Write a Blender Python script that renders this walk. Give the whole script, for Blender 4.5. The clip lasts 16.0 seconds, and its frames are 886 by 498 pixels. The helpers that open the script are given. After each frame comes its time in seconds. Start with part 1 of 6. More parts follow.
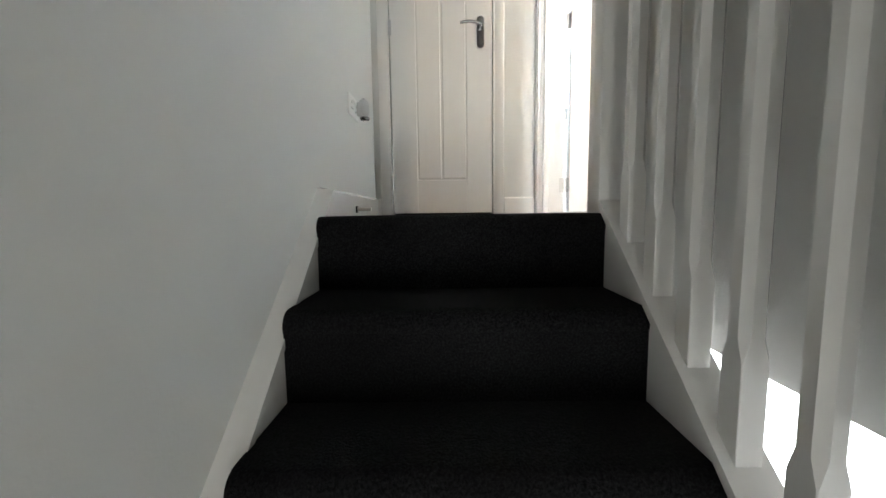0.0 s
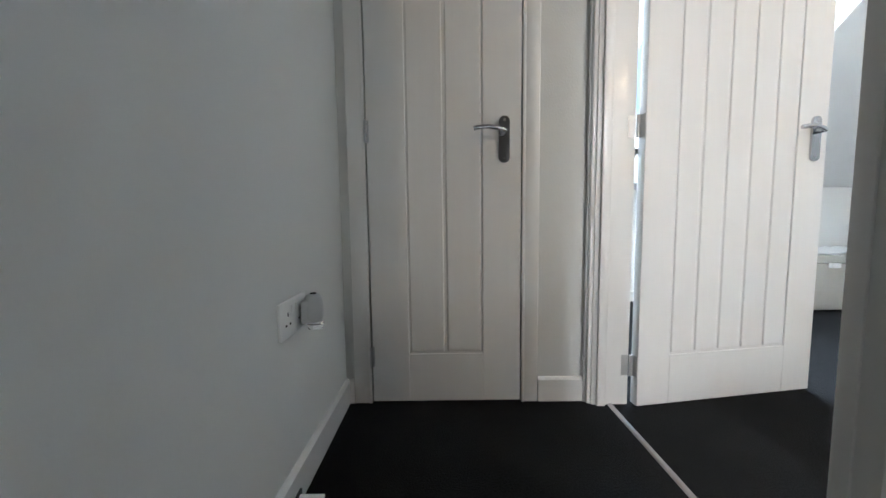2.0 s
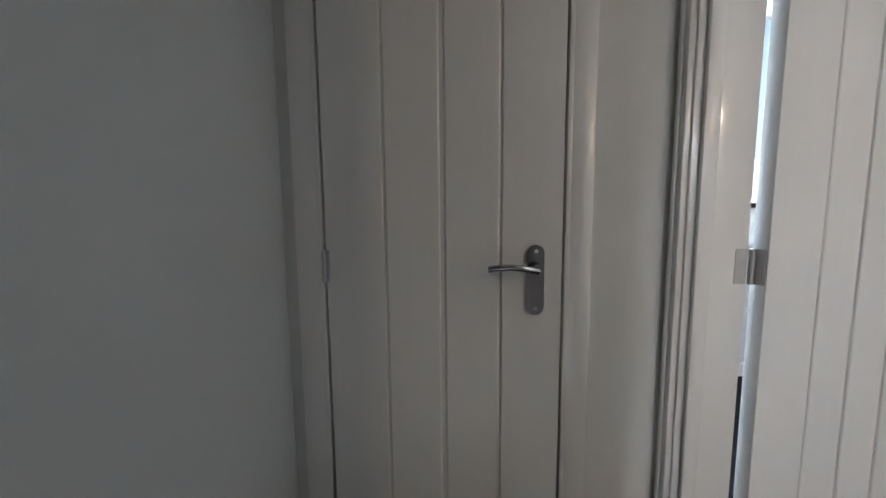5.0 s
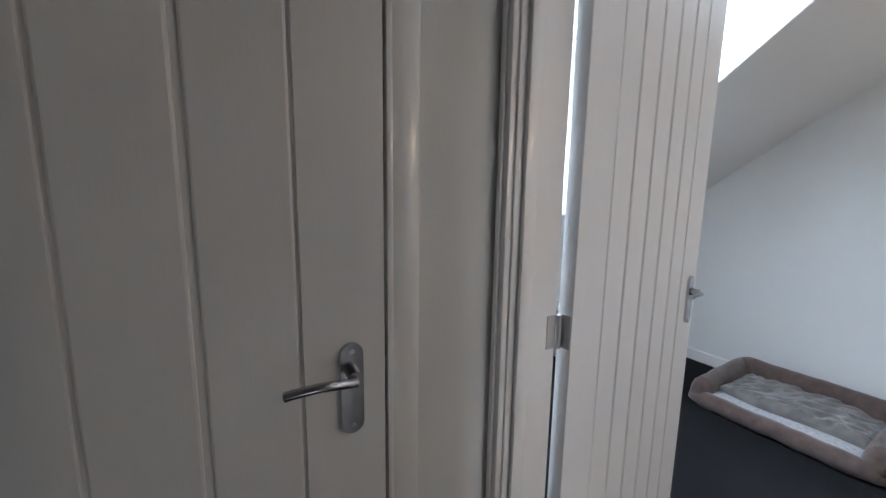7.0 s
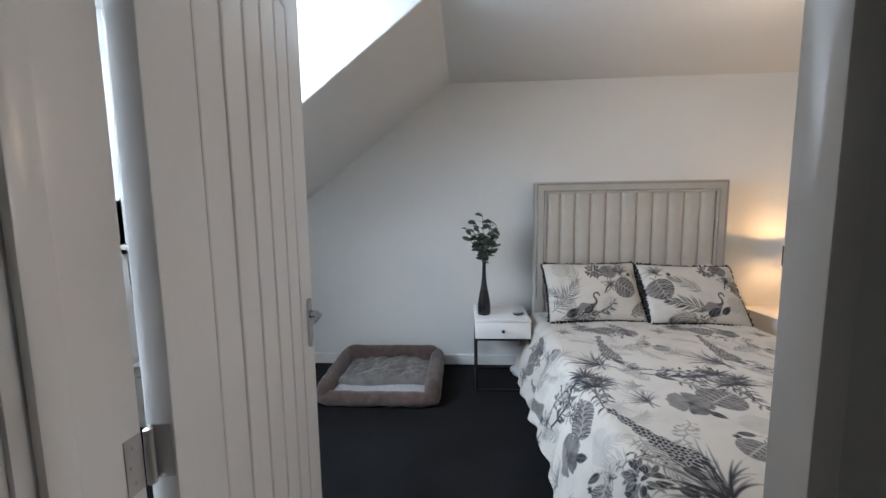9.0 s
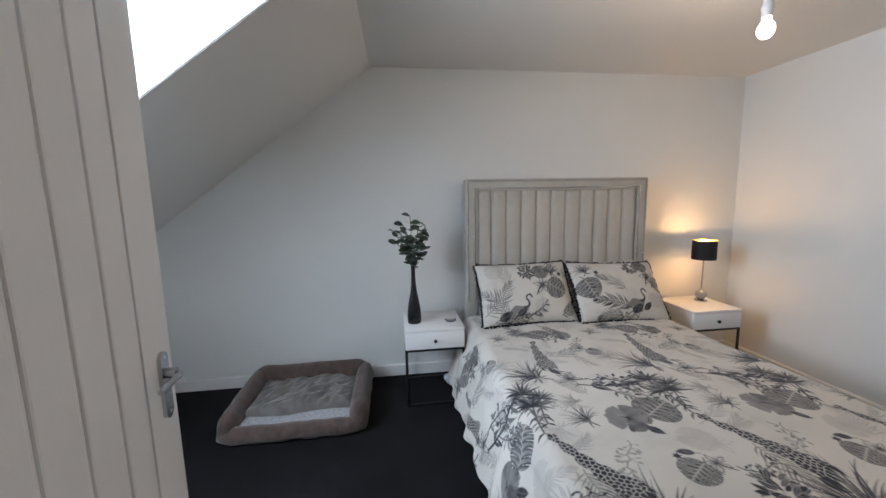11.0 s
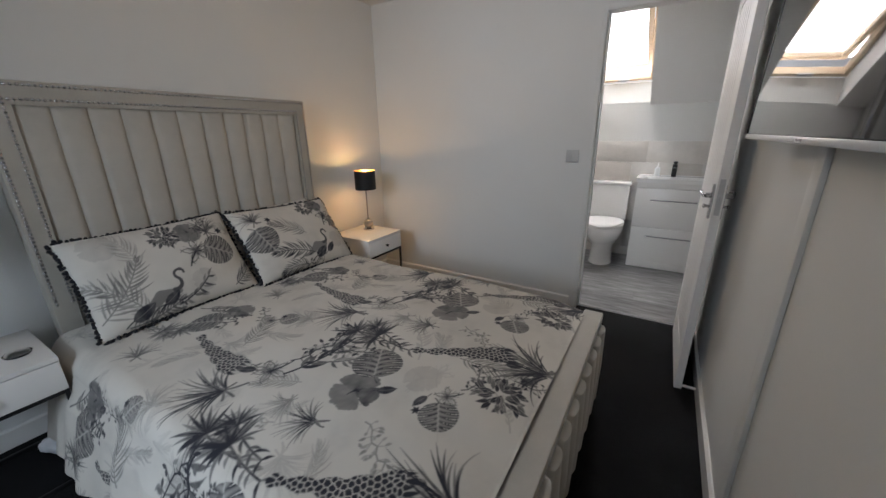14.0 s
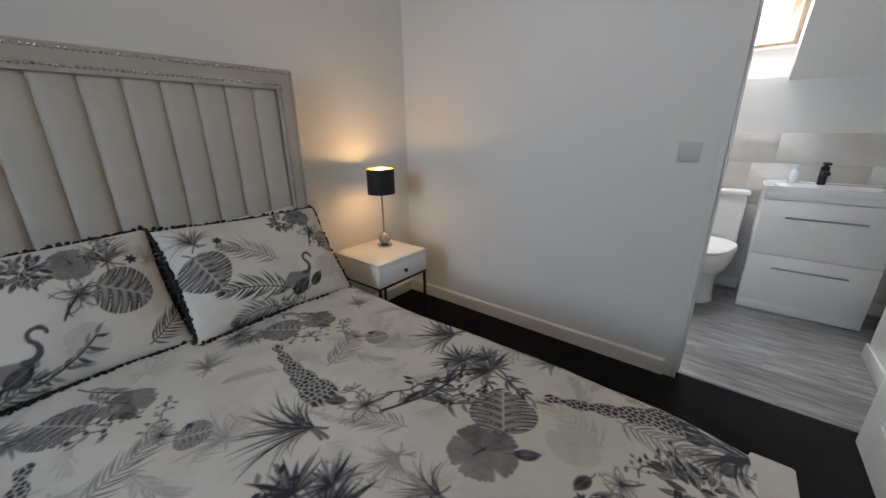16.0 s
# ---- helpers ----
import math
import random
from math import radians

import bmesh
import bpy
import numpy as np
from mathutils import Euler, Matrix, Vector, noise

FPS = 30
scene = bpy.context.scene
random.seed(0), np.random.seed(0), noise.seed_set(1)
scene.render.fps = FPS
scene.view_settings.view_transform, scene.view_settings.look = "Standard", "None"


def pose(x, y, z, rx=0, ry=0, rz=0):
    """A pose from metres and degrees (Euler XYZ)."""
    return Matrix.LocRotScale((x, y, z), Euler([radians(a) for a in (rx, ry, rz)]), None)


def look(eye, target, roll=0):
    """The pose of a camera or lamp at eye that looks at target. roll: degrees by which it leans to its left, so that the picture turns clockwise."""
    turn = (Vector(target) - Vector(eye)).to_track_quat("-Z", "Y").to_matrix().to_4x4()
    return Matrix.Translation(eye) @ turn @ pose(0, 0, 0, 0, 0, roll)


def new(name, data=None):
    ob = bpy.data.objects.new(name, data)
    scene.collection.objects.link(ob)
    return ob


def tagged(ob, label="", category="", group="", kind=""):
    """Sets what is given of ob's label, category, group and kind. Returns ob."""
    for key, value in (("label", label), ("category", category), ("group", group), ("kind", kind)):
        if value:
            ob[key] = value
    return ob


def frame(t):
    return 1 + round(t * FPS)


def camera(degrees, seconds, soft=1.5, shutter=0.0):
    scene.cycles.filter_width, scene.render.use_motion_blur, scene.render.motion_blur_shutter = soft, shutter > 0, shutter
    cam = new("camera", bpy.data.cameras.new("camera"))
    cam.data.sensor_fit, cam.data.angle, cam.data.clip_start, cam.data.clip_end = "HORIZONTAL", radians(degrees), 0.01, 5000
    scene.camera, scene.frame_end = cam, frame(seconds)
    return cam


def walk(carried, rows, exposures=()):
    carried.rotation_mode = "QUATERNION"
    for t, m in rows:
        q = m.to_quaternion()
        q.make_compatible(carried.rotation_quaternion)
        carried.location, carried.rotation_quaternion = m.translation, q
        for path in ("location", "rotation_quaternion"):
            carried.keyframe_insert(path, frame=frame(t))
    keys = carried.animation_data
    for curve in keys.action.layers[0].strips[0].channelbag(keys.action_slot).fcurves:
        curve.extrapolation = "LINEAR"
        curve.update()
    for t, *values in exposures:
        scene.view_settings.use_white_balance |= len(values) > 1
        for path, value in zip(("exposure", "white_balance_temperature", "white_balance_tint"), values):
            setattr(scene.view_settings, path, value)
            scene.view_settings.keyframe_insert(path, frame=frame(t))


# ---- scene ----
cam = camera(101.6, 16.0)
PATH = [
    (0, (0.38, 0.141, 0.003), (0.355, 2.132, -0.191), -0.8),
    (0.5, (0.375, 0.347, 0.161), (0.332, 2.339, -0.01), -0.5),
    (1, (0.36, 0.547, 0.337), (0.337, 2.54, 0.167), -0.7),
    (1.5, (0.316, 0.698, 0.491), (0.318, 2.691, 0.32), -0.6),
    (2, (0.352, 0.862, 0.682), (0.35, 2.854, 0.512), -0.7),
    (2.5, (0.381, 0.978, 0.84), (0.362, 2.971, 0.678), -0.5),
    (3, (0.384, 1.061, 0.872), (0.333, 3.054, 0.715), -0.4),
    (3.5, (0.373, 1.11, 0.864), (0.325, 3.104, 0.714), -0.3),
    (4, (0.376, 1.2, 0.913), (0.291, 3.193, 0.76), -0.5),
    (6.3, (0.436, 1.411, 1.27), (0.453, 3.392, 0.997), -0.6),
    (6.5, (0.443, 1.429, 1.26), (0.628, 3.403, 0.997), -0.8),
    (7, (0.423, 1.573, 1.273), (1.38, 3.307, 0.992), 0.9),
    (7.5, (0.485, 1.643, 1.306), (1.91, 3.028, 1.078), 0.2),
    (8, (0.564, 1.644, 1.316), (2.249, 2.701, 1.112), -0.4),
    (8.5, (0.574, 1.683, 1.308), (2.514, 2.131, 1.119), -0.7),
    (8.7, (0.581, 1.699, 1.303), (2.56, 1.923, 1.114), -0.6),
    (10.8, (0.766, 1.676, 1.338), (2.747, 1.556, 1.094), -1.0),
    (11, (0.832, 1.652, 1.364), (2.799, 1.4, 1.1), -1.1),
    (11.5, (0.97, 1.645, 1.334), (2.812, 0.906, 1.086), -0.9),
    (12, (1.076, 1.605, 1.352), (2.733, 0.516, 1.093), -0.7),
    (12.5, (1.154, 1.574, 1.344), (2.58, 0.196, 1.087), -0.8),
    (13, (1.217, 1.539, 1.345), (2.343, -0.091, 1.073), -0.9),
    (13.5, (1.251, 1.513, 1.331), (2.28, -0.161, 0.962), -0.8),
    (14, (1.275, 1.468, 1.306), (2.266, -0.156, 0.691), -0.8),
    (14.5, (1.336, 1.344, 1.29), (2.31, -0.277, 0.639), -0.7),
    (15, (1.491, 1.186, 1.272), (2.454, -0.441, 0.62), -0.6),
    (15.5, (1.606, 1.017, 1.273), (2.581, -0.608, 0.633), -0.6),
    (16, (1.672, 0.769, 1.240), (2.856, -0.716, 0.613), -0.6),
]
walk(cam, [(t, look(eye, target, roll)) for t, eye, target, roll in PATH],
     [(0, 1.98, 6350, 9), (0.5, 1.8, 6450, 9), (1.5, 1.22, 6000, 10), (2.0, 0.92, 5950, 10), (2.5, 0.58, 6050, 11), (3.0, 0.4, 6150, 12), (4.2, 0.1, 6100, 12), (7.0, -0.13, 5900, 15),
      (8.5, -0.5, 6150, 15), (11, -0.7, 6150, 15), (12, -0.97, 6300, 15), (12.5, -1.4, 6400, 14), (13, -1.53, 6400, 16), (13.5, -1.60, 6400, 14), (14.0, -1.38, 6250, 14), (15.0, -1.31, 6350, 14), (15.5, -1.28, 6180, 13), (16, -1.24, 5950, 12)])

# ---------- world, sun, lights ----------
world = bpy.data.worlds.new("sky")
scene.world = world
world.use_nodes = True
wn = world.node_tree
sky = wn.nodes.new("ShaderNodeTexSky")
sky.sky_type = "NISHITA"
sky.sun_disc = False
sky.sun_elevation = radians(45)
sky.sun_rotation = radians(100)
wn.links.new(sky.outputs[0], wn.nodes["Background"].inputs[0])
wn.nodes["Background"].inputs[1].default_value = 0.15


def lamp_at(name, kind, energy, col, m, size=0.1, size_y=0.1, spread=180):
    li = bpy.data.lights.new(name, kind)
    li.energy = energy
    li.color = col
    if kind == "AREA":
        li.shape, li.size, li.size_y = "RECTANGLE", size, size_y
        li.spread = radians(spread)
    elif kind == "POINT":
        li.shadow_soft_size = size
    ob = new(name, li)
    ob.matrix_basis = m
    return ob


# daylight in the openings: the dormer, the bathroom skylight and the window below
lamp_at("dormer_day", "AREA", 92, (0.75, 0.885, 1.0), look((1.865, 3.36, 1.75), (1.865, 2.4, 1.62)), 0.88, 1.0, 150)
lamp_at("bath_skylight_day", "AREA", 235, (1.0, 0.97, 0.93), look((1.765, -2.86, 2.42), (1.765, -2.26, 1.62)), 1.0, 1.45)
lamp_at("window_below_day", "AREA", 10.5, (0.97, 0.98, 1.0), look((2.485, 2.25, -1.375), (2.485, 0, -1.375)), 1.2, 1.3)
# added fill low in the stairwell, with no source seen there
lamp_at("stairwell_fill", "AREA", 10.5, (1.0, 0.98, 0.91), look((0.75, -2.5, -1.3), (0.62, 0.5, -0.2)), 1.2, 1.4)
# lit lamps
lamp_at("pendant_glow", "POINT", 15.5, (1.0, 0.75, 0.50), pose(2.165, 0.195, 1.945), 0.03)
lamp_at("table_lamp_glow", "POINT", 7.5, (1.0, 0.60, 0.24), pose(3.345, -0.730, 1.0), 0.015)
lamp_at("table_lamp_low_glow", "POINT", 6.5, (1.0, 0.60, 0.24), pose(3.345, -0.730, 0.888), 0.05)

# ---------- small helpers ----------


def box(bm, x0, x1, y0, y1, z0, z1, bevel=0.0):
    r = bmesh.ops.create_cube(bm, size=1.0)
    vs = r["verts"]
    bmesh.ops.scale(bm, verts=vs, vec=(x1 - x0, y1 - y0, z1 - z0))
    bmesh.ops.translate(bm, verts=vs, vec=((x0 + x1) / 2, (y0 + y1) / 2, (z0 + z1) / 2))
    if bevel:
        es = list({e for v in vs for e in v.link_edges})
        bmesh.ops.bevel(bm, geom=es, offset=bevel, segments=2, profile=0.5, affect="EDGES")


def cyl(bm, p, q, r0, r1=None, n=20):
    p, q = Vector(p), Vector(q)
    r1 = r0 if r1 is None else r1
    m = Matrix.Translation((p + q) / 2) @ (q - p).to_track_quat("Z", "Y").to_matrix().to_4x4()
    bmesh.ops.create_cone(bm, cap_ends=True, segments=n, radius1=r0, radius2=r1, depth=(q - p).length, matrix=m)


def ball(bm, c, r, sx=1, sy=1, sz=1, n=20):
    m = Matrix.Translation(c) @ Matrix.Diagonal((sx, sy, sz, 1))
    bmesh.ops.create_uvsphere(bm, u_segments=n, v_segments=max(8, n // 2), radius=r, matrix=m)


def prism(bm, pts, axis, a, b):
    """Extrude a polygon of 2D points along an axis from a to b."""
    def at(p, v):
        return {"x": (v, p[0], p[1]), "y": (p[0], v, p[1]), "z": (p[0], p[1], v)}[axis]
    lo = [bm.verts.new(at(p, a)) for p in pts]
    hi = [bm.verts.new(at(p, b)) for p in pts]
    n = len(pts)
    bm.faces.new(lo)
    bm.faces.new(hi[::-1])
    for i in range(n):
        bm.faces.new((lo[i], hi[i], hi[(i + 1) % n], lo[(i + 1) % n]))


def lathe(bm, prof, c=(0, 0, 0), n=28):
    """Turn a profile of (radius, height) round the vertical through c."""
    rings = []
    for r, z in prof:
        rings.append([bm.verts.new((c[0] + r * math.cos(2 * math.pi * i / n), c[1] + r * math.sin(2 * math.pi * i / n), c[2] + z)) for i in range(n)])
    for a, b in zip(rings, rings[1:]):
        for i in range(n):
            bm.faces.new((a[i], a[(i + 1) % n], b[(i + 1) % n], b[i]))
    bm.faces.new(rings[0][::-1])
    bm.faces.new(rings[-1])


def ribbon(bm, pts, r, n=8):
    """A round rod along points."""
    pts = [Vector(p) for p in pts]
    rings = []
    for i, p in enumerate(pts):
        d = (pts[min(i + 1, len(pts) - 1)] - pts[max(i - 1, 0)]).normalized()
        q = d.to_track_quat("Z", "Y")
        rings.append([bm.verts.new(p + q @ Vector((r * math.cos(2 * math.pi * k / n), r * math.sin(2 * math.pi * k / n), 0))) for k in range(n)])
    for a, b in zip(rings, rings[1:]):
        for k in range(n):
            bm.faces.new((a[k], a[(k + 1) % n], b[(k + 1) % n], b[k]))
    bm.faces.new(rings[0][::-1])
    bm.faces.new(rings[-1])


def mesh_of(name, bm, material, smooth=None):
    bmesh.ops.recalc_face_normals(bm, faces=bm.faces[:])
    me = bpy.data.meshes.new(name)
    bm.to_mesh(me)
    bm.free()
    if material:
        me.materials.append(material)
    if smooth is not None:
        me.polygons.foreach_set("use_smooth", [True] * len(me.polygons))
        if smooth < 180:
            me.set_sharp_from_angle(angle=radians(smooth))
    return me


def part(name, bm, material, parent, label="", smooth=35, m=None):
    ob = new(name, mesh_of(name, bm, material, smooth))
    ob.parent = parent
    if m is not None:
        ob.matrix_basis = m
    if label:
        tagged(ob, label)
    return ob


def thing(name, bm, material, label, category, group="", smooth=35, m=None, kind=""):
    ob = new(name, mesh_of(name, bm, material, smooth) if bm else None)
    if m is not None:
        ob.matrix_basis = m
    return tagged(ob, label, category, group, kind)


def structure(name, bm, material, label="", category="", smooth=None):
    return tagged(new(name, mesh_of(name, bm, material, smooth)), label, category, "", "structure")


B = bmesh.new

# ---------- materials ----------


def mat(name, col, rough=0.5, metal=0.0, vary=0.0, scale=6.0, bump=0.0, bscale=80.0, spec=0.5, coat=0.0, sheen=0.0, streak=None, obj=True):
    """Principled material with two scales of colour variation and fine relief."""
    m = bpy.data.materials.new(name)
    m.use_nodes = True
    t = m.node_tree
    b = t.nodes["Principled BSDF"]
    b.inputs["Roughness"].default_value = rough
    b.inputs["Metallic"].default_value = metal
    b.inputs["Specular IOR Level"].default_value = spec
    b.inputs["Coat Weight"].default_value = coat
    b.inputs["Sheen Weight"].default_value = sheen
    b.inputs["Base Color"].default_value = (*col, 1)
    co = t.nodes.new("ShaderNodeTexCoord")
    src = co.outputs["Object"]
    if streak:
        mp = t.nodes.new("ShaderNodeMapping")
        mp.inputs["Scale"].default_value = streak
        t.links.new(src, mp.inputs[0])
        src = mp.outputs[0]
    if vary:
        n1 = t.nodes.new("ShaderNodeTexNoise")
        n1.inputs["Scale"].default_value = scale
        n1.inputs["Detail"].default_value = 8
        n1.inputs["Roughness"].default_value = 0.65
        t.links.new(src, n1.inputs["Vector"])
        rp = t.nodes.new("ShaderNodeValToRGB")
        rp.color_ramp.elements[0].position = 0.3
        rp.color_ramp.elements[1].position = 0.7
        rp.color_ramp.elements[0].color = (*[max(0, c * (1 - vary)) for c in col], 1)
        rp.color_ramp.elements[1].color = (*[min(1, c * (1 + vary)) for c in col], 1)
        t.links.new(n1.outputs[0], rp.inputs[0])
        t.links.new(rp.outputs[0], b.inputs["Base Color"])
        mr = t.nodes.new("ShaderNodeMapRange")
        mr.inputs["To Min"].default_value = max(0.02, rough - 0.08)
        mr.inputs["To Max"].default_value = min(1, rough + 0.08)
        t.links.new(n1.outputs[0], mr.inputs[0])
        t.links.new(mr.outputs[0], b.inputs["Roughness"])
    if bump:
        n2 = t.nodes.new("ShaderNodeTexNoise")
        n2.inputs["Scale"].default_value = bscale
        n2.inputs["Detail"].default_value = 4
        t.links.new(src, n2.inputs["Vector"])
        bp = t.nodes.new("ShaderNodeBump")
        bp.inputs["Strength"].default_value = bump
        bp.inputs["Distance"].default_value = 0.004
        t.links.new(n2.outputs[0], bp.inputs["Height"])
        t.links.new(bp.outputs[0], b.inputs["Normal"])
    return m


def emit(name, col, strength):
    m = bpy.data.materials.new(name)
    m.use_nodes = True
    b = m.node_tree.nodes["Principled BSDF"]
    b.inputs["Base Color"].default_value = (*col, 1)
    b.inputs["Emission Color"].default_value = (*col, 1)
    b.inputs["Emission Strength"].default_value = strength
    return m


def glassy(name):
    m = bpy.data.materials.new(name)
    m.use_nodes = True
    b = m.node_tree.nodes["Principled BSDF"]
    b.inputs["Base Color"].default_value = (1, 1, 1, 1)
    b.inputs["Roughness"].default_value = 0.02
    b.inputs["IOR"].default_value = 1.45
    b.inputs["Transmission Weight"].default_value = 1.0
    return m


def carpet_mat():
    m = mat("charcoal_carpet", (0.0075, 0.0078, 0.0088), 0.97, vary=0.4, scale=3.0, spec=0.06, sheen=0.024)
    t = m.node_tree
    b = t.nodes["Principled BSDF"]
    co = t.nodes.new("ShaderNodeTexCoord")
    n = t.nodes.new("ShaderNodeTexNoise")
    n.inputs["Scale"].default_value = 210
    n.inputs["Detail"].default_value = 3
    n.inputs["Roughness"].default_value = 0.7
    t.links.new(co.outputs["Object"], n.inputs["Vector"])
    old = b.inputs["Base Color"].links[0].from_socket
    rp = t.nodes.new("ShaderNodeValToRGB")
    rp.color_ramp.elements[0].position, rp.color_ramp.elements[1].position = 0.40, 0.68
    rp.color_ramp.elements[0].color, rp.color_ramp.elements[1].color = (0.55, 0.55, 0.55, 1), (2.8, 2.65, 2.5, 1)
    t.links.new(n.outputs[0], rp.inputs[0])
    mx = t.nodes.new("ShaderNodeVectorMath")
    mx.operation = "MULTIPLY"
    t.links.new(old, mx.inputs[0])
    t.links.new(rp.outputs[0], mx.inputs[1])
    t.links.new(mx.outputs[0], b.inputs["Base Color"])
    bp = t.nodes.new("ShaderNodeBump")
    bp.inputs["Strength"].default_value = 0.9
    bp.inputs["Distance"].default_value = 0.006
    t.links.new(n.outputs[0], bp.inputs["Height"])
    t.links.new(bp.outputs[0], b.inputs["Normal"])
    return m


WALL = mat("white_emulsion", (0.722, 0.720, 0.698), 0.62, vary=0.02, scale=1.3, bump=0.10, bscale=160, spec=0.3)
CEIL = mat("ceiling_paint", (0.73, 0.72, 0.70), 0.8, vary=0.015, scale=1.1, bump=0.08, bscale=120, spec=0.2)
GLOSS = mat("white_gloss_paint", (0.84, 0.825, 0.80), 0.24, vary=0.015, scale=3, bump=0.02, bscale=14, coat=0.5)
DOORP = mat("white_door_paint", (0.79, 0.78, 0.765), 0.36, vary=0.012, scale=4, bump=0.05, bscale=40, streak=(8, 8, 0.8))
CARPET = carpet_mat()
CHROME = mat("polished_chrome", (0.50, 0.50, 0.52), 0.2, 1.0, vary=0.04, scale=9)
STEEL = mat("brushed_steel", (0.55, 0.55, 0.56), 0.3, 1.0, vary=0.06, scale=12)
NICKEL = mat("satin_nickel", (0.52, 0.51, 0.50), 0.42, 0.55, vary=0.05, scale=30)
BLACKM = mat("black_metal", (0.015, 0.015, 0.016), 0.42, 0.4, vary=0.2, scale=20)
PLASTIC = mat("white_plastic", (0.82, 0.81, 0.79), 0.32, vary=0.01, scale=5)
UPVC = mat("white_upvc", (0.82, 0.82, 0.81), 0.25, vary=0.01, scale=4)
# near-black: shade painted into gaps and holes, also the subfloor under the planks
DARK = mat("gap_shade_and_subfloor", (0.02, 0.02, 0.02), 0.9, vary=0.3)
FABRIC = mat("cream_velvet", (0.455, 0.43, 0.38), 0.75, vary=0.06, scale=9, bump=0.25, bscale=350, sheen=0.3, spec=0.2)
GREIGE = mat("greige_velvet", (0.40, 0.375, 0.325), 0.75, vary=0.06, scale=9, bump=0.25, bscale=350, sheen=0.25, spec=0.2)
LACQ = mat("white_lacquer", (0.80, 0.79, 0.77), 0.25, vary=0.012, scale=4)
CERAM = mat("white_ceramic", (0.86, 0.86, 0.85), 0.08, vary=0.01, scale=3, coat=0.5)
PINE = mat("pine_wood", (0.76, 0.60, 0.43), 0.4, vary=0.15, scale=5, bump=0.05, bscale=30, streak=(1, 8, 8))
SHADE = mat("black_lampshade", (0.008, 0.008, 0.009), 0.7, vary=0.2, scale=60)
GOLD = mat("gold_lining", (0.75, 0.52, 0.2), 0.35, 0.8, vary=0.05)
GLASS = glassy("clear_glass")
SCREEN = mat("black_screen", (0.004, 0.004, 0.005), 0.025, vary=0.0, spec=0.6)
TILE = mat("beige_stone_tile", (0.60, 0.57, 0.53), 0.3, vary=0.12, scale=3.5, bump=0.03, bscale=30)
GROUT = mat("pale_grout", (0.66, 0.64, 0.61), 0.9, vary=0.05)
DAYLIGHT = emit("overcast_daylight", (0.93, 0.97, 1.0), 2.4)
BULB = emit("lit_bulb", (1.0, 0.80, 0.55), 18.0)
LAMPBULB = emit("lit_lamp_bulb", (1.0, 0.65, 0.3), 10.0)
VINYL = mat("grey_vinyl_plank", (0.215, 0.215, 0.215), 0.34, vary=0.75, scale=2.6, bump=0.05, bscale=40, streak=(1.6, 14, 14))



def vary_pieces(m, lo, hi):
    """Alike pieces differ a little in tone, each by its own chance."""
    t = m.node_tree
    b = t.nodes["Principled BSDF"]
    old = b.inputs["Base Color"].links[0].from_socket
    oi = t.nodes.new("ShaderNodeObjectInfo")
    mr = t.nodes.new("ShaderNodeMapRange")
    mr.inputs["To Min"].default_value, mr.inputs["To Max"].default_value = lo, hi
    t.links.new(oi.outputs["Random"], mr.inputs[0])
    sc = t.nodes.new("ShaderNodeVectorMath")
    sc.operation = "SCALE"
    t.links.new(old, sc.inputs[0])
    t.links.new(mr.outputs[0], sc.inputs["Scale"])
    t.links.new(sc.outputs[0], b.inputs["Base Color"])


vary_pieces(VINYL, 0.75, 1.25)
vary_pieces(TILE, 0.92, 1.08)
GREYP = mat("grey_plastic", (0.50, 0.50, 0.49), 0.4, vary=0.03)

# ---------- plan ----------
LX0 = -0.015          # landing left wall face
LX1 = 0.885           # landing right wall face
BX0 = 0.962           # bedroom face of the same wall
BX1 = 3.582           # headboard wall
EY = 2.165            # landing end wall face
BY0 = -1.212          # bathroom partition, bedroom face
CZ = 2.316            # ceiling
FY = 1.802            # fold of ceiling and slope
SL = 0.746            # slope's fall per metre
KY = 3.72             # knee wall
KZ = CZ - SL * (KY - FY)
JY0, JY1 = 1.375, 2.122   # bedroom doorway
DH = 1.995            # door heads
QX0, QX1 = 0.992, 1.715   # bathroom doorway
QY = BY0 - 0.1        # bathroom face of partition
RY = -2.80            # bathroom back wall
RISE, GO = 0.197, 0.222
STX0, STX1 = 0.034, 0.794   # edges of the stair carpet
NOSE = 1.125          # top nosing
DOWN = -2.56          # floor below
SX0, SX1 = 1.38, 2.335     # dormer cheeks
DY = 3.42             # dormer front
DZ = 2.285            # dormer ceiling
NX1 = 0.930           # landing face of the wall beside the stairs


def slope_z(y):
    return CZ - SL * (y - FY)

# ---------- structure: landing and stairs ----------
D1X0, D1X1 = 0.088, 0.628
bm = B()
box(bm, LX0 - 0.1, LX0, -2.6, EY + 0.1, DOWN, CZ)
structure("wall_landing_left", bm, WALL, "plain white painted wall beside the stairs", "wall")
bm = B()
box(bm, LX0, D1X0 - 0.016, EY, EY + 0.1, -0.3, CZ)
box(bm, D1X1 + 0.016, LX1 + 0.02, EY, EY + 0.1, -0.3, CZ)
box(bm, D1X0 - 0.016, D1X1 + 0.016, EY, EY + 0.1, DH + 0.01, CZ)
structure("wall_landing_end", bm, WALL, "white painted wall round the cupboard door", "wall")
# black sheet behind the door: painted shade for the gaps round the leaf
bm = B()
box(bm, LX0, LX1, EY + 0.1, EY + 0.12, -0.3, CZ)
structure("cupboard_shade_sheet", bm, DARK, "black sheet painted for the shade inside the cupboard", "wall")
bm = B()
box(bm, LX1, BX0, JY1 + 0.028, KY, -0.3, CZ)
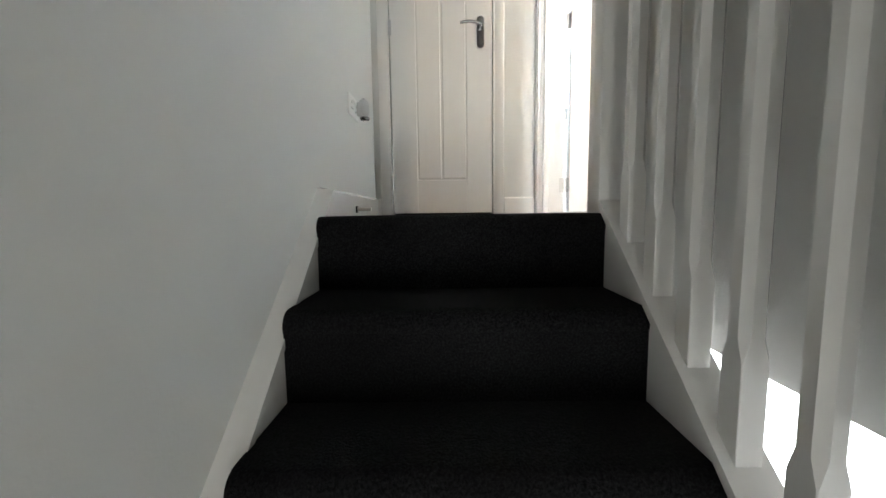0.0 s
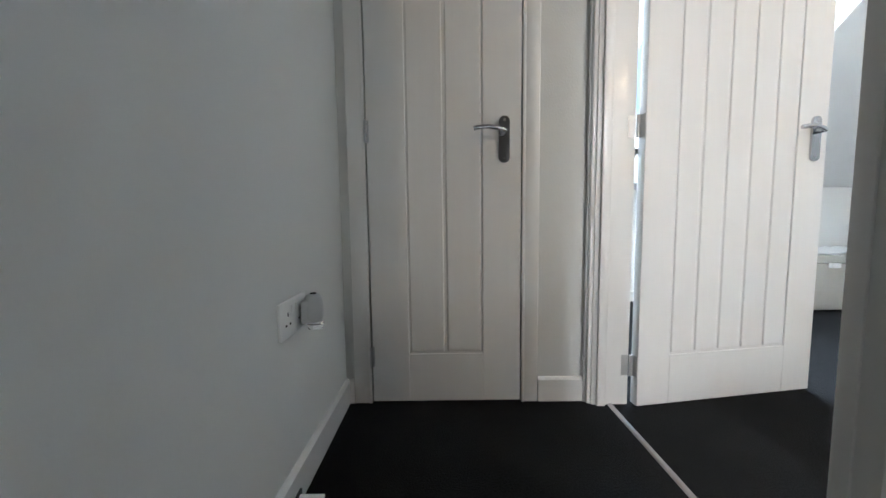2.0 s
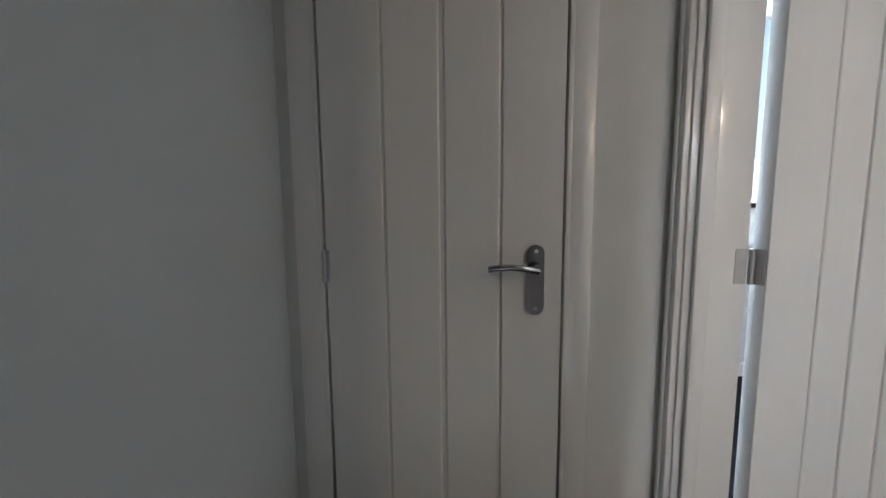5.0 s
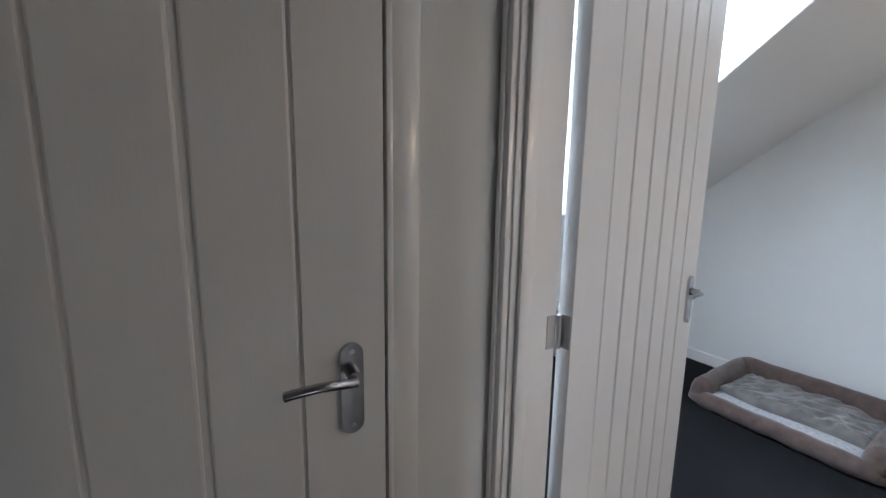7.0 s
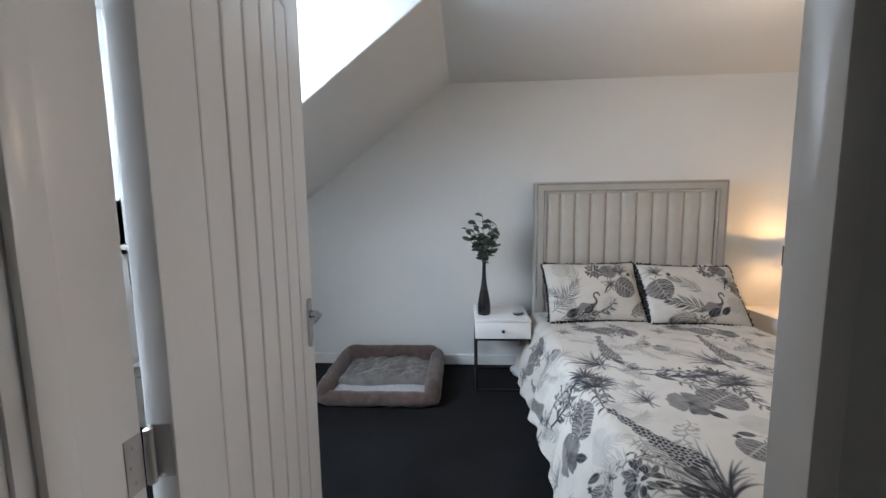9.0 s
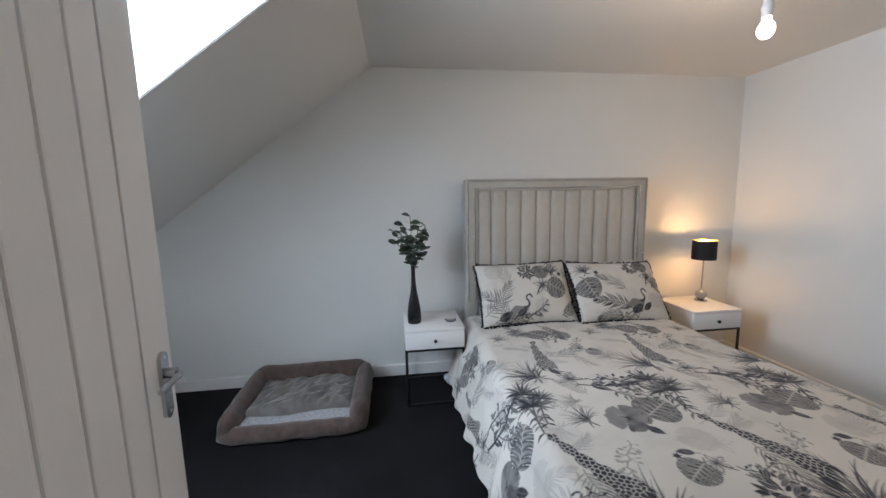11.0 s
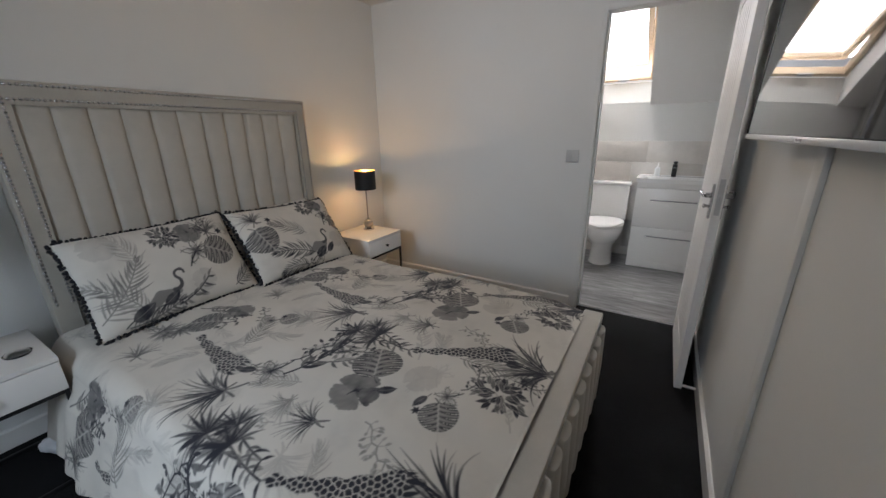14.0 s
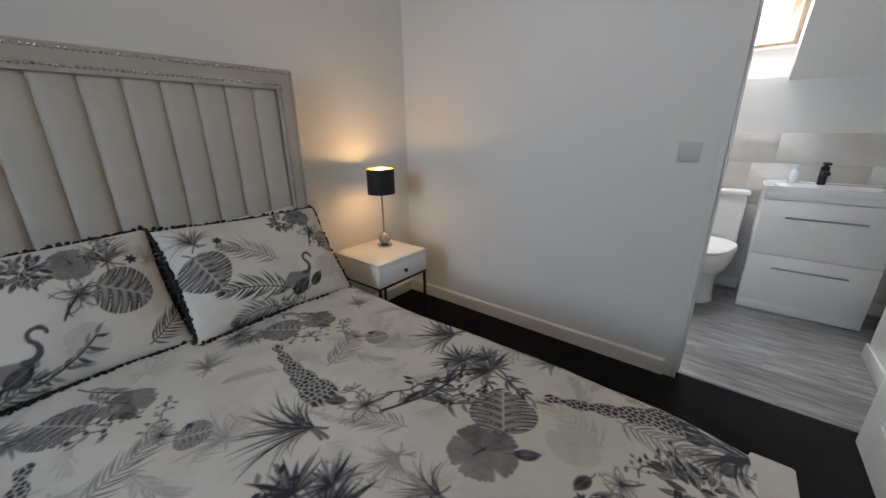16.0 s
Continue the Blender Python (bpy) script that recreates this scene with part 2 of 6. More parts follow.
box(bm, LX1, BX0, JY0 - 0.028, JY1 + 0.028, DH + 0.028, CZ)
box(bm, NX1, BX0, QY, JY0 - 0.028, -0.285, CZ)
box(bm, NX1, BX0, -2.6, QY, -0.285, -0.125)
structure("wall_partition", bm, WALL, "white painted partition between landing and bedroom", "wall")
bm = B()
box(bm, 0.0, LX1 - 0.002, 1.245, EY + 0.05, -0.12, 0.0)
box(bm, STX0, STX1, NOSE, 1.245, -0.12, 0.0)
cyl(bm, (STX0, NOSE, -0.034), (STX1, NOSE, -0.034), 0.034, n=24)
box(bm, LX1 - 0.002, 0.948, 1.245, JY1 + 0.028, -0.12, 0.0)
structure("floor_landing", bm, CARPET, "charcoal carpet on the landing", "carpet", smooth=40)
bm = B()
box(bm, 0.952, BX1, BY0 + 0.001, KY, -0.12, 0.0)
box(bm, QX0, QX1, QY + 0.03, BY0 + 0.001, -0.12, 0.0)
structure("floor_bedroom", bm, CARPET, "charcoal carpet on the bedroom floor", "carpet")

stairs = thing("staircase", None, None, "steep stairs with charcoal carpet and white strings", "stairs")
for i in range(1, 13):
    y = NOSE - GO * i
    z = -RISE * i
    bm = B()
    box(bm, STX0, STX1, y, y + GO + 0.02, z - 0.03, z)
    cyl(bm, (STX0, y, z - 0.034), (STX1, y, z - 0.034), 0.034, n=24)
    part("tread", bm, CARPET, stairs, smooth=60)
    bm = B()
    box(bm, STX0, STX1, y + GO - 0.031, y + GO + 0.03, z - 0.01, z + RISE - 0.036)
    part("riser", bm, CARPET, stairs)


def string_poly(top, y0, y1, deep):
    k = RISE / GO
    return [(y1, top), (y1, top - deep), (y0, top - deep - k * (y1 - y0)), (y0, top - k * (y1 - y0))]


bm = B()
prism(bm, string_poly(0.066, -1.7, 1.245, 0.31), "x", LX0, STX0)
part("wall_string", bm, GLOSS, stairs, "white gloss string board along the wall")
bm = B()
prism(bm, string_poly(0.083, -1.7, 1.25, 0.022), "x", LX0, STX0 + 0.003)
part("string_cap", bm, GLOSS, stairs)
bm = B()
prism(bm, string_poly(0.012, -1.7, 1.118, 0.36), "x", STX1, 0.83)
part("outer_string", bm, GLOSS, stairs, "white gloss outer string board")
bm = B()
prism(bm, string_poly(0.034, -1.7, 1.118, 0.024), "x", STX1 - 0.008, 0.862)
part("base_rail", bm, GLOSS, stairs)

balus = thing("balustrade", None, None, "white painted balusters with chamfered edges beside the stairs", "balustrade")
bm = B()
box(bm, 0.785, 0.868, 1.12, 1.203, -0.36, 1.12, 0.006)
part("newel_post", bm, GLOSS, balus)
bm = B()
box(bm, 0.777, 0.876, 1.112, 1.211, 1.12, 1.15, 0.01)
part("newel_cap", bm, GLOSS, balus)
bm = B()
prism(bm, string_poly(1.02, -1.7, 1.118, 0.05), "x", 0.797, 0.857)
part("handrail", bm, GLOSS, balus)


def baluster_bm(h):
    """Square baluster with stop-chamfered corners between its blocks."""
    bm = B()
    w = 0.0205
    rows = []
    for z, c in ((-0.06, 0.0015), (0.13, 0.0015), (0.165, 0.011), (h - 0.20, 0.011), (h - 0.165, 0.0015), (h, 0.0015)):
        ring = []
        for sx, sy, swap in ((1, 1, 0), (-1, 1, 1), (-1, -1, 0), (1, -1, 1)):
            a = (sx * w, sy * (w - c))
            b = (sx * (w - c), sy * w)
            for p in ((a, b) if not swap else (b, a)):
                ring.append(bm.verts.new((p[0], p[1], z)))
        rows.append(ring)
    for a, b in zip(rows, rows[1:]):
        for i in range(8):
            bm.faces.new((a[i], a[(i + 1) % 8], b[(i + 1) % 8], b[i]))
    bm.faces.new(rows[0][::-1])
    bm.faces.new(rows[-1])
    return bm


bal_mesh = None
for i in range(14):
    y = 1.02 - 0.116 * i
    z = 0.045 - (RISE / GO) * (1.118 - y)
    if bal_mesh is None:
        first = part("baluster", baluster_bm(0.95), GLOSS, balus, smooth=20, m=pose(0.826, y, z))
        bal_mesh = first.data
    else:
        ob = new("baluster", bal_mesh)
        ob.parent = balus
        ob.matrix_basis = pose(0.826, y, z)

# floor below, reached by the stairs
bm = B()
box(bm, LX0 - 0.1, 3.2, -2.7, EY + 0.1, DOWN - 0.1, DOWN)
structure("floor_hall_below", bm, mat("pale_hall_floor", (0.55, 0.53, 0.5), 0.4, vary=0.1, scale=3), "pale floor of the room below", "floor")
bm = B()
box(bm, 0.935, 3.2, -2.7, EY, -0.29, -0.26)
structure("ceiling_below", bm, CEIL, "white ceiling of the room below", "ceiling")
bm = B()
box(bm, 3.2, 3.3, -2.7, EY + 0.1, DOWN, -0.26)
structure("wall_below_far", bm, WALL, "white wall of the room below", "wall")
bm = B()
box(bm, LX0 - 0.1, 1.85, EY, EY + 0.1, DOWN, -0.302)
box(bm, 3.12, 3.3, EY, EY + 0.1, DOWN, -0.302)
box(bm, 1.85, 3.12, EY, EY + 0.1, DOWN, -2.05)
box(bm, 1.85, 3.12, EY, EY + 0.1, -0.70, -0.302)
structure("wall_below_end", bm, WALL, "white end wall of the room below", "wall")
bm = B()
for a, b, c, d in ((1.85, 1.90, -2.05, -0.70), (3.07, 3.12, -2.05, -0.70), (1.90, 3.07, -2.05, -2.0), (1.90, 3.07, -0.75, -0.70), (2.47, 2.51, -2.0, -0.75)):
    box(bm, a, b, EY + 0.03, EY + 0.08, c, d, 0.004)
structure("window_1", bm, UPVC, "white framed bright window of the room below", "window")
bm = B()
box(bm, 0.9, 4.2, EY + 0.9, EY + 0.92, -3.2, -0.35)
structure("backdrop_below", bm, DAYLIGHT, "bright daylight outside the window below", "backdrop")
# wall out of view; its bare opening is added to let daylight in
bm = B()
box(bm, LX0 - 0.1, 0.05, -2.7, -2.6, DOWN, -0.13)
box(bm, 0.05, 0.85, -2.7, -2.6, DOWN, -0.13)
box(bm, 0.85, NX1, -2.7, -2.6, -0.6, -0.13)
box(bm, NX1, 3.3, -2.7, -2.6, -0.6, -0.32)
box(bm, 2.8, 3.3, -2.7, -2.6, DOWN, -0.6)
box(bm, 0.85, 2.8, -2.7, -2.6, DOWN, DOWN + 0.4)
structure("wall_below_front", bm, WALL, "unseen front wall of the room below with an added light opening", "wall")

# ---------- bedroom shell ----------
bm = B()
prism(bm, [(BY0 - 0.1, -0.3), (KY + 0.1, -0.3), (KY + 0.1, KZ + 0.2), (FY, CZ + 0.25), (BY0 - 0.1, CZ + 0.25)], "x", BX1, BX1 + 0.1)
structure("wall_headboard", bm, WALL, "white gable wall behind the bed", "wall")
bm = B()
box(bm, BX0, BX1, KY, KY + 0.1, -0.3, KZ + 0.1)
structure("wall_knee", bm, WALL, "low white wall under the sloping ceiling", "wall")
bm = B()
box(bm, BX0 + 0.001, QX0 - 0.028, QY, BY0, -0.3, CZ)
box(bm, LX0, NX1 - 0.001, QY, BY0, -0.12, CZ)
box(bm, QX1 + 0.028, BX1, QY, BY0, -0.3, CZ)
box(bm, QX0 - 0.028, QX1 + 0.028, QY, BY0, DH + 0.028, CZ)
structure("wall_bathroom", bm, WALL, "white painted partition with the bathroom doorway", "wall")
bm = B()
box(bm, LX0 - 0.1, BX1, QY, FY + 0.03, CZ, CZ + 0.05)
box(bm, LX0 - 0.1, BX0, FY, EY + 0.12, CZ, CZ + 0.05)
box(bm, LX0 - 0.1, BX0, -2.6, QY, CZ, CZ + 0.05)
structure("ceiling_flat", bm, CEIL, "flat white ceiling over landing and bedroom", "ceiling")
T = 0.27  # roof build-up, upright


def roof(name, label, x0, x1, ya, yb, f, ox0, ox1, oya, oyb):
    """A sloping ceiling with a skylight opening; f gives the height at y."""
    bm = B()

    def slab(a, b, c, d):
        prism(bm, [(c, f(c)), (d, f(d)), (d, f(d) + T), (c, f(c) + T)], "x", a, b)
    slab(x0, ox0, ya, yb)
    slab(ox1, x1, ya, yb)
    if abs(oyb - yb) > 0.01:
        slab(ox0, ox1, oyb, yb)
    if abs(oya - ya) > 0.01:
        slab(ox0, ox1, ya, oya)
    structure(name, bm, CEIL, label, "ceiling")


roof("ceiling_slope", "sloping white attic ceiling either side of the dormer", BX0, BX1, FY, KY + 0.15, slope_z, SX0, SX1, FY, DY)
bm = B()
box(bm, SX0 + 0.004, SX1 - 0.004, FY + 0.031, DY + 0.2, DZ, DZ + 0.05)
structure("ceiling_dormer", bm, CEIL, "flat white dormer ceiling", "ceiling")
for i, (a, b) in enumerate(((SX0 - 0.1, SX0 + 0.004), (SX1 - 0.004, SX1 + 0.1))):
    bm = B()
    prism(bm, [(FY + 0.045, slope_z(FY + 0.045) + 0.004), (DY + 0.2, slope_z(DY + 0.2) + 0.004), (DY + 0.2, DZ + 0.02), (FY + 0.045, DZ + 0.02)], "x", a, b)
    structure("wall_dormer_cheek", bm, WALL, "white dormer cheek wall", "wall")
bm = B()
WZ0, WZ1, WA, WB = 1.16, 2.20, SX0 + 0.04, SX1 - 0.04
box(bm, SX0 + 0.004, SX1 - 0.004, DY, DY + 0.12, slope_z(DY) - 0.2, WZ0)
box(bm, SX0 + 0.004, SX1 - 0.004, DY, DY + 0.12, WZ1, DZ)
box(bm, SX0 + 0.004, WA, DY, DY + 0.12, WZ0, WZ1)
box(bm, WB, SX1 - 0.004, DY, DY + 0.12, WZ0, WZ1)
structure("wall_dormer_front", bm, WALL, "white wall round the dormer window", "wall")
win = thing("window_2", None, None, "white dormer window with two panes", "window", kind="structure")
wm = (WA + WB) / 2
for a, b, c, d in ((WA, WA + 0.06, WZ0, WZ1), (WB - 0.06, WB, WZ0, WZ1), (wm - 0.04, wm + 0.04, WZ0 + 0.06, WZ1 - 0.06), (WA + 0.06, WB - 0.06, WZ0, WZ0 + 0.06), (WA + 0.06, WB - 0.06, WZ1 - 0.06, WZ1)):
    bm = B()
    box(bm, a, b, DY + 0.03, DY + 0.09, c, d, 0.004)
    part("window_frame", bm, UPVC, win)
for a, b in ((WA + 0.06, wm - 0.04), (wm + 0.04, WB - 0.06)):
    bm = B()
    box(bm, a, b, DY + 0.055, DY + 0.062, WZ0 + 0.06, WZ1 - 0.06)
    g = part("pane", bm, GLASS, win)
    g.visible_shadow = False
bm = B()
box(bm, SX0 + 0.01, SX1 - 0.01, DY - 0.05, DY + 0.03, WZ0 - 0.025, WZ0, 0.006)
part("window_sill", bm, GLOSS, win)

# ---------- bathroom shell ----------
BZ = 1.535


def bath_z(y):
    return BZ + SL * (y - RY)


BFY = RY + (CZ - BZ) / SL
bm = B()
box(bm, 0.1, 2.3, RY - 0.1, RY, -0.3, BZ + 0.02)
structure("wall_bath_back", bm, WALL, "white bathroom wall above beige tiles", "wall")
bm = B()
box(bm, 2.2, 2.3, RY, QY, -0.3, 2.7)
structure("wall_bath_side", bm, WALL, "white bathroom side wall", "wall")
bm = B()
box(bm, 0.1, 0.2, RY, QY, -0.3, 2.7)
structure("wall_bath_end", bm, WALL, "white bathroom end wall", "wall")
bm = B()
box(bm, 0.2, 2.2, RY, QY + 0.03, -0.12, -0.008)
structure("floor_bathroom", bm, DARK, "subfloor under the vinyl planks", "floor")
bm = B()
box(bm, 0.1, 2.3, BFY, QY, CZ, CZ + 0.05)
structure("ceiling_bathroom", bm, CEIL, "flat white bathroom ceiling", "ceiling")
VX0, VX1 = 1.50, 2.03
roof("ceiling_bath_slope", "sloping white bathroom ceiling with a skylight opening", 0.1, 2.3, RY - 0.3, BFY, bath_z, VX0, VX1, RY - 0.3, BFY)
bm = B()
prism(bm, [(RY, BZ + 0.021), (RY - 0.045, BZ + 0.215), (RY - 0.3, BZ + 0.215), (RY - 0.3, BZ + 0.021)], "x", VX0, VX1)
structure("wall_bath_sill", bm, WALL, "white sill below the bathroom skylight", "wall")

# ---------- joinery ----------


def skirting(name, pts_boxes, label="white gloss skirting board"):
    for (x0, x1, y0, y1, face) in pts_boxes:
        bm = B()
        h, c = 0.09, 0.008
        if face in "+x-x":
            a, b = (x0, x1) if face == "+x" else (x1, x0)
            prism(bm, [(a, 0), (b, 0), (b, h - c), (a + (b - a) * 0.4, h), (a, h)], "y", y0, y1)
        else:
            a, b = (y0, y1) if face == "+y" else (y1, y0)
            prism(bm, [(a, 0), (b, 0), (b, h - c), (a + (b - a) * 0.4, h), (a, h)], "x", x0, x1)
        structure(name, bm, GLOSS, label, "skirting")


skirting("baseboard", [
    (LX0, 0.0, 1.25, EY, "+x"),
    (0.0, 0.018, EY - 0.015, EY, "-y"),
    (0.697, LX1 - 0.016, EY - 0.015, EY, "-y"),
    (BX0, BX0 + 0.015, BY0, JY0 - 0.075, "+x"),
    (BX1 - 0.015, BX1, BY0, KY, "-x"),
    (QX1 + 0.058, BX1 - 0.015, BY0, BY0 + 0.015, "+y"),
    (BX0, BX1 - 0.015, KY - 0.015, KY, "-y"),
    (BX0, BX0 + 0.015, JY1 + 0.075, KY - 0.015, "+x"),
])


def trim_board(name, label, along, x0, x1, y0, y1, z0, z1, bev=0.004, material=GLOSS):
    bm = B()
    box(bm, x0, x1, y0, y1, z0, z1, bev)
    return structure(name, bm, material, label, "door frame", smooth=30)


# cupboard door lining and architraves
trim_board("trim", "white gloss door lining", "z", D1X0 - 0.016, D1X0 - 0.0055, 2.148, EY + 0.1, 0.0, DH + 0.01, 0.002)
trim_board("trim", "white gloss door lining", "z", D1X1 + 0.005, D1X1 + 0.016, 2.148, EY + 0.1, 0.0, DH + 0.01, 0.002)
trim_board("trim", "white gloss architrave", "z", 0.018, D1X0 - 0.010, EY - 0.016, EY + 0.001, 0.0, DH + 0.06)
trim_board("trim", "white gloss architrave", "z", D1X1 + 0.012, D1X1 + 0.066, EY - 0.016, EY + 0.001, 0.0, DH + 0.06)
trim_board("trim", "white gloss architrave", "x", 0.018, D1X1 + 0.066, EY - 0.016, EY + 0.001, DH + 0.06, DH + 0.115)
# bedroom door lining, stops and architraves
for y0, y1, s in ((JY1, JY1 + 0.028, -1), (JY0 - 0.028, JY0, 1)):
    trim_board("trim", "white gloss bedroom door lining", "z", (LX1 if s < 0 else NX1) - 0.004, BX0 + (0.050 if s < 0 else 0.012), y0, y1, 0.0, DH + 0.028, 0.002)
    if s < 0:
        trim_board("trim", "white gloss door stop", "z", LX1 + 0.012, LX1 + 0.044, y0 - 0.012, y0, 0.0, DH, 0.003)
trim_board("trim", "white gloss architrave", "z", LX1 - 0.018, LX1, JY1 + 0.006, EY - 0.001, 0.0, DH + 0.06)
trim_board("trim", "white gloss architrave bead", "z", LX1 - 0.024, LX1 - 0.018, JY1 + 0.02, JY1 + 0.032, 0.0, DH + 0.06, 0.002)
trim_board("trim", "white gloss architrave", "z", BX0, BX0 + 0.018, JY1 + 0.012, JY1 + 0.066, 0.0, DH + 0.06)
trim_board("trim", "white gloss architrave", "z", BX0, BX0 + 0.018, JY0 - 0.066, JY0 - 0.012, 0.0, DH + 0.06)
trim_board("trim", "white gloss door head", "y", LX1 - 0.004, BX0 + 0.012, JY0, JY1, DH, DH + 0.028, 0.002)
trim_board("trim", "white gloss architrave head", "y", BX0, BX0 + 0.018, JY0 - 0.066, JY1 + 0.066, DH + 0.06, DH + 0.114)
bm = B()
prism(bm, [(0.940, 0.0), (0.960, 0.0), (0.955, 0.005), (0.945, 0.005)], "y", JY0, JY1)
structure("threshold_bar", bm, CHROME, "slim metal carpet bar in the doorway", "threshold bar")
# bathroom door lining and architraves
for x0, x1, s in ((QX0 - 0.028, QX0, 1), (QX1, QX1 + 0.028, -1)):
    trim_board("trim", "white painted bathroom door lining", "z", x0, x1, QY - 0.004, BY0 + 0.002, 0.0, DH + 0.028, 0.001, WALL)
    xs = (x1, x1 + 0.012) if s > 0 else (x0 - 0.012, x0)
    trim_board("trim", "white gloss door stop", "z", xs[0], xs[1], QY + 0.012, QY + 0.046, 0.0, DH, 0.003)
trim_board("trim", "white painted door head", "x", QX0, QX1, QY - 0.004, BY0 + 0.002, DH, DH + 0.028, 0.001, WALL)
bm = B()
prism(bm, [(QY + 0.016, 0.0), (QY + 0.044, 0.0), (QY + 0.036, 0.006), (QY + 0.024, 0.006)], "x", QX0, QX1)
structure("threshold_bar", bm, CHROME, "slim metal strip between carpet and vinyl", "threshold bar")
bm = B()
box(bm, QX1 - 0.002, QX1, BY0 - 0.045, BY0 - 0.012, 0.93, 1.06, 0.001)
structure("strike_plate", bm, STEEL, "steel strike plate in the door lining", "strike plate")


def door_leaf(name, w, grooves, label, handle_x, hinge_x, thumb=False, faces=(-1, 1), lift=0.0):
    """Boarded cottage door in local space: x along its width, face at y=0 and y=0.035."""
    H0, H1, th = 0.008, DH - 0.006, 0.035
    st = w * 0.25 if grooves <= 3 else 0.125
    root = tagged(new(name), label, "door", "", "structure")
    bm = B()
    px0, px1, pz0, pz1 = st, w - st, 0.186, DH - 0.12
    rec = 0.006
    box(bm, 0, px0, 0, th, H0, H1, 0.0015)
    box(bm, px1, w, 0, th, H0, H1, 0.0015)
    box(bm, px0, px1, 0, th, H0, pz0, 0.0015)
    box(bm, px0, px1, 0, th, pz1, H1, 0.0015)
    box(bm, px0 - 0.001, px1 + 0.001, rec, th - rec, pz0 - 0.001, pz1 + 0.001)
    part("leaf_frame", bm, DOORP, root, smooth=None)
    n = grooves - 1
    bw = (px1 - px0) / n
    for i in range(n):
        bm = B()
        box(bm, px0 + bw * i + 0.005, px0 + bw * (i + 1) - 0.005, 0.0006, th - 0.0006, pz0 + 0.008, pz1 - 0.008, 0.0045)
        part("panel", bm, DOORP, root, smooth=None)
    for s in faces:
        yf = 0.0 if s < 0 else th
        hd = 1 if hinge_x > handle_x else -1
        hz = 0.952 + lift
        bm = B()
        lo, hi = sorted((yf, yf + s * 0.008))
        rim = [(handle_x + 0.019 * math.cos(math.pi * k / 12), hz + 0.061 + 0.019 * math.sin(math.pi * k / 12)) for k in range(13)]
        rim += [(handle_x - 0.019 * math.cos(math.pi * k / 12), hz - 0.061 - 0.019 * math.sin(math.pi * k / 12)) for k in range(13)]
        prism(bm, rim, "y", lo, hi)
        plate = part("handle_plate", bm, CHROME, root, "polished chrome lever plate")
        bm = B()
        for dz in (-0.066, 0.066):
            cyl(bm, (handle_x, yf + s * 0.008, hz + dz), (handle_x, yf + s * 0.0095, hz + dz), 0.0045, n=12)
        part("screw", bm, STEEL, plate)
        bm = B()
        cyl(bm, (handle_x, yf + s * 0.006, hz + 0.028), (handle_x, yf + s * 0.03, hz + 0.028), 0.012, n=16)
        ribbon(bm, [(handle_x, yf + s * 0.034, hz + 0.024), (handle_x + hd * 0.03, yf + s * 0.043, hz + 0.031), (handle_x + hd * 0.06, yf + s * 0.045, hz + 0.035), (handle_x + hd * 0.095, yf + s * 0.043, hz + 0.033), (handle_x + hd * 0.108, yf + s * 0.040, hz + 0.030)], 0.0075, 10)
        part("lever", bm, CHROME, root, "curved chrome door lever", smooth=60)
        if thumb:
            bm = B()
            cyl(bm, (handle_x, yf + s * 0.008, hz - 0.022), (handle_x, yf + s * 0.022, hz - 0.022), 0.007, n=12)
            ball(bm, (handle_x, yf + s * 0.028, hz - 0.022), 0.012, 1.2, 0.6, 0.8, 14)
            part("thumb_turn", bm, CHROME, root, smooth=60)
    bm = B()
    ex = w if handle_x > w / 2 else 0.0
    sg = 1 if ex else -1
    lo, hi = sorted((ex - sg * 0.001, ex + sg * 0.0012))
    box(bm, lo, hi, 0.007, 0.028, 0.90 + lift, 1.06 + lift)
    box(bm, *sorted((ex, ex + sg * 0.008)), 0.012, 0.023, 0.965 + lift, 0.99 + lift, 0.002)
    part("latch_plate", bm, STEEL, root, "brushed steel latch plate")
    return root


def hinge_bm(knuckle, leaf_a, leaf_b, z, h=0.076):
    """Butt hinge: a knuckle and two screwed leaves; leaves are (x0,x1,y0,y1)."""
    bm = B()
    cyl(bm, (knuckle[0], knuckle[1], z - h / 2), (knuckle[0], knuckle[1], z + h / 2), 0.0055, n=12)
    for l in (leaf_a, leaf_b):
        if l:
            box(bm, l[0], l[1], l[2], l[3], z - h / 2, z + h / 2, 0.0006)
    return bm


d1 = door_leaf("door_1", D1X1 - D1X0, 3, "closed white boarded cupboard door with chrome lever", 0.568 - D1X0, 0.0, faces=(-1,))
d1.matrix_basis = pose(D1X0, 2.150, 0)
for z in (0.178, 0.985, 1.80):
    part("hinge", hinge_bm((-0.003, -0.004), (-0.014, -0.003, -0.0012, 0.0006), (0.0, 0.008, -0.0012, 0.0006), z), STEEL, d1, "painted steel butt hinge")
DP = pose(1.025, 2.1275, 0, 0, 0, 9.2)
d2 = door_leaf("door_2", 0.735, 6, "open white boarded bedroom door with chrome lever", 0.735 - 0.055, 0.0)
d2.matrix_basis = DP @ pose(0, -0.035, 0)
for z in (0.148, 0.985, 1.80):
    part("hinge", hinge_bm((-0.010, 0.026), (-0.0012, 0.0006, 0.004, 0.034), (-0.010, 0.0, 0.0245, 0.0265), z), NICKEL, d2, "satin nickel butt hinge on the leaf edge")
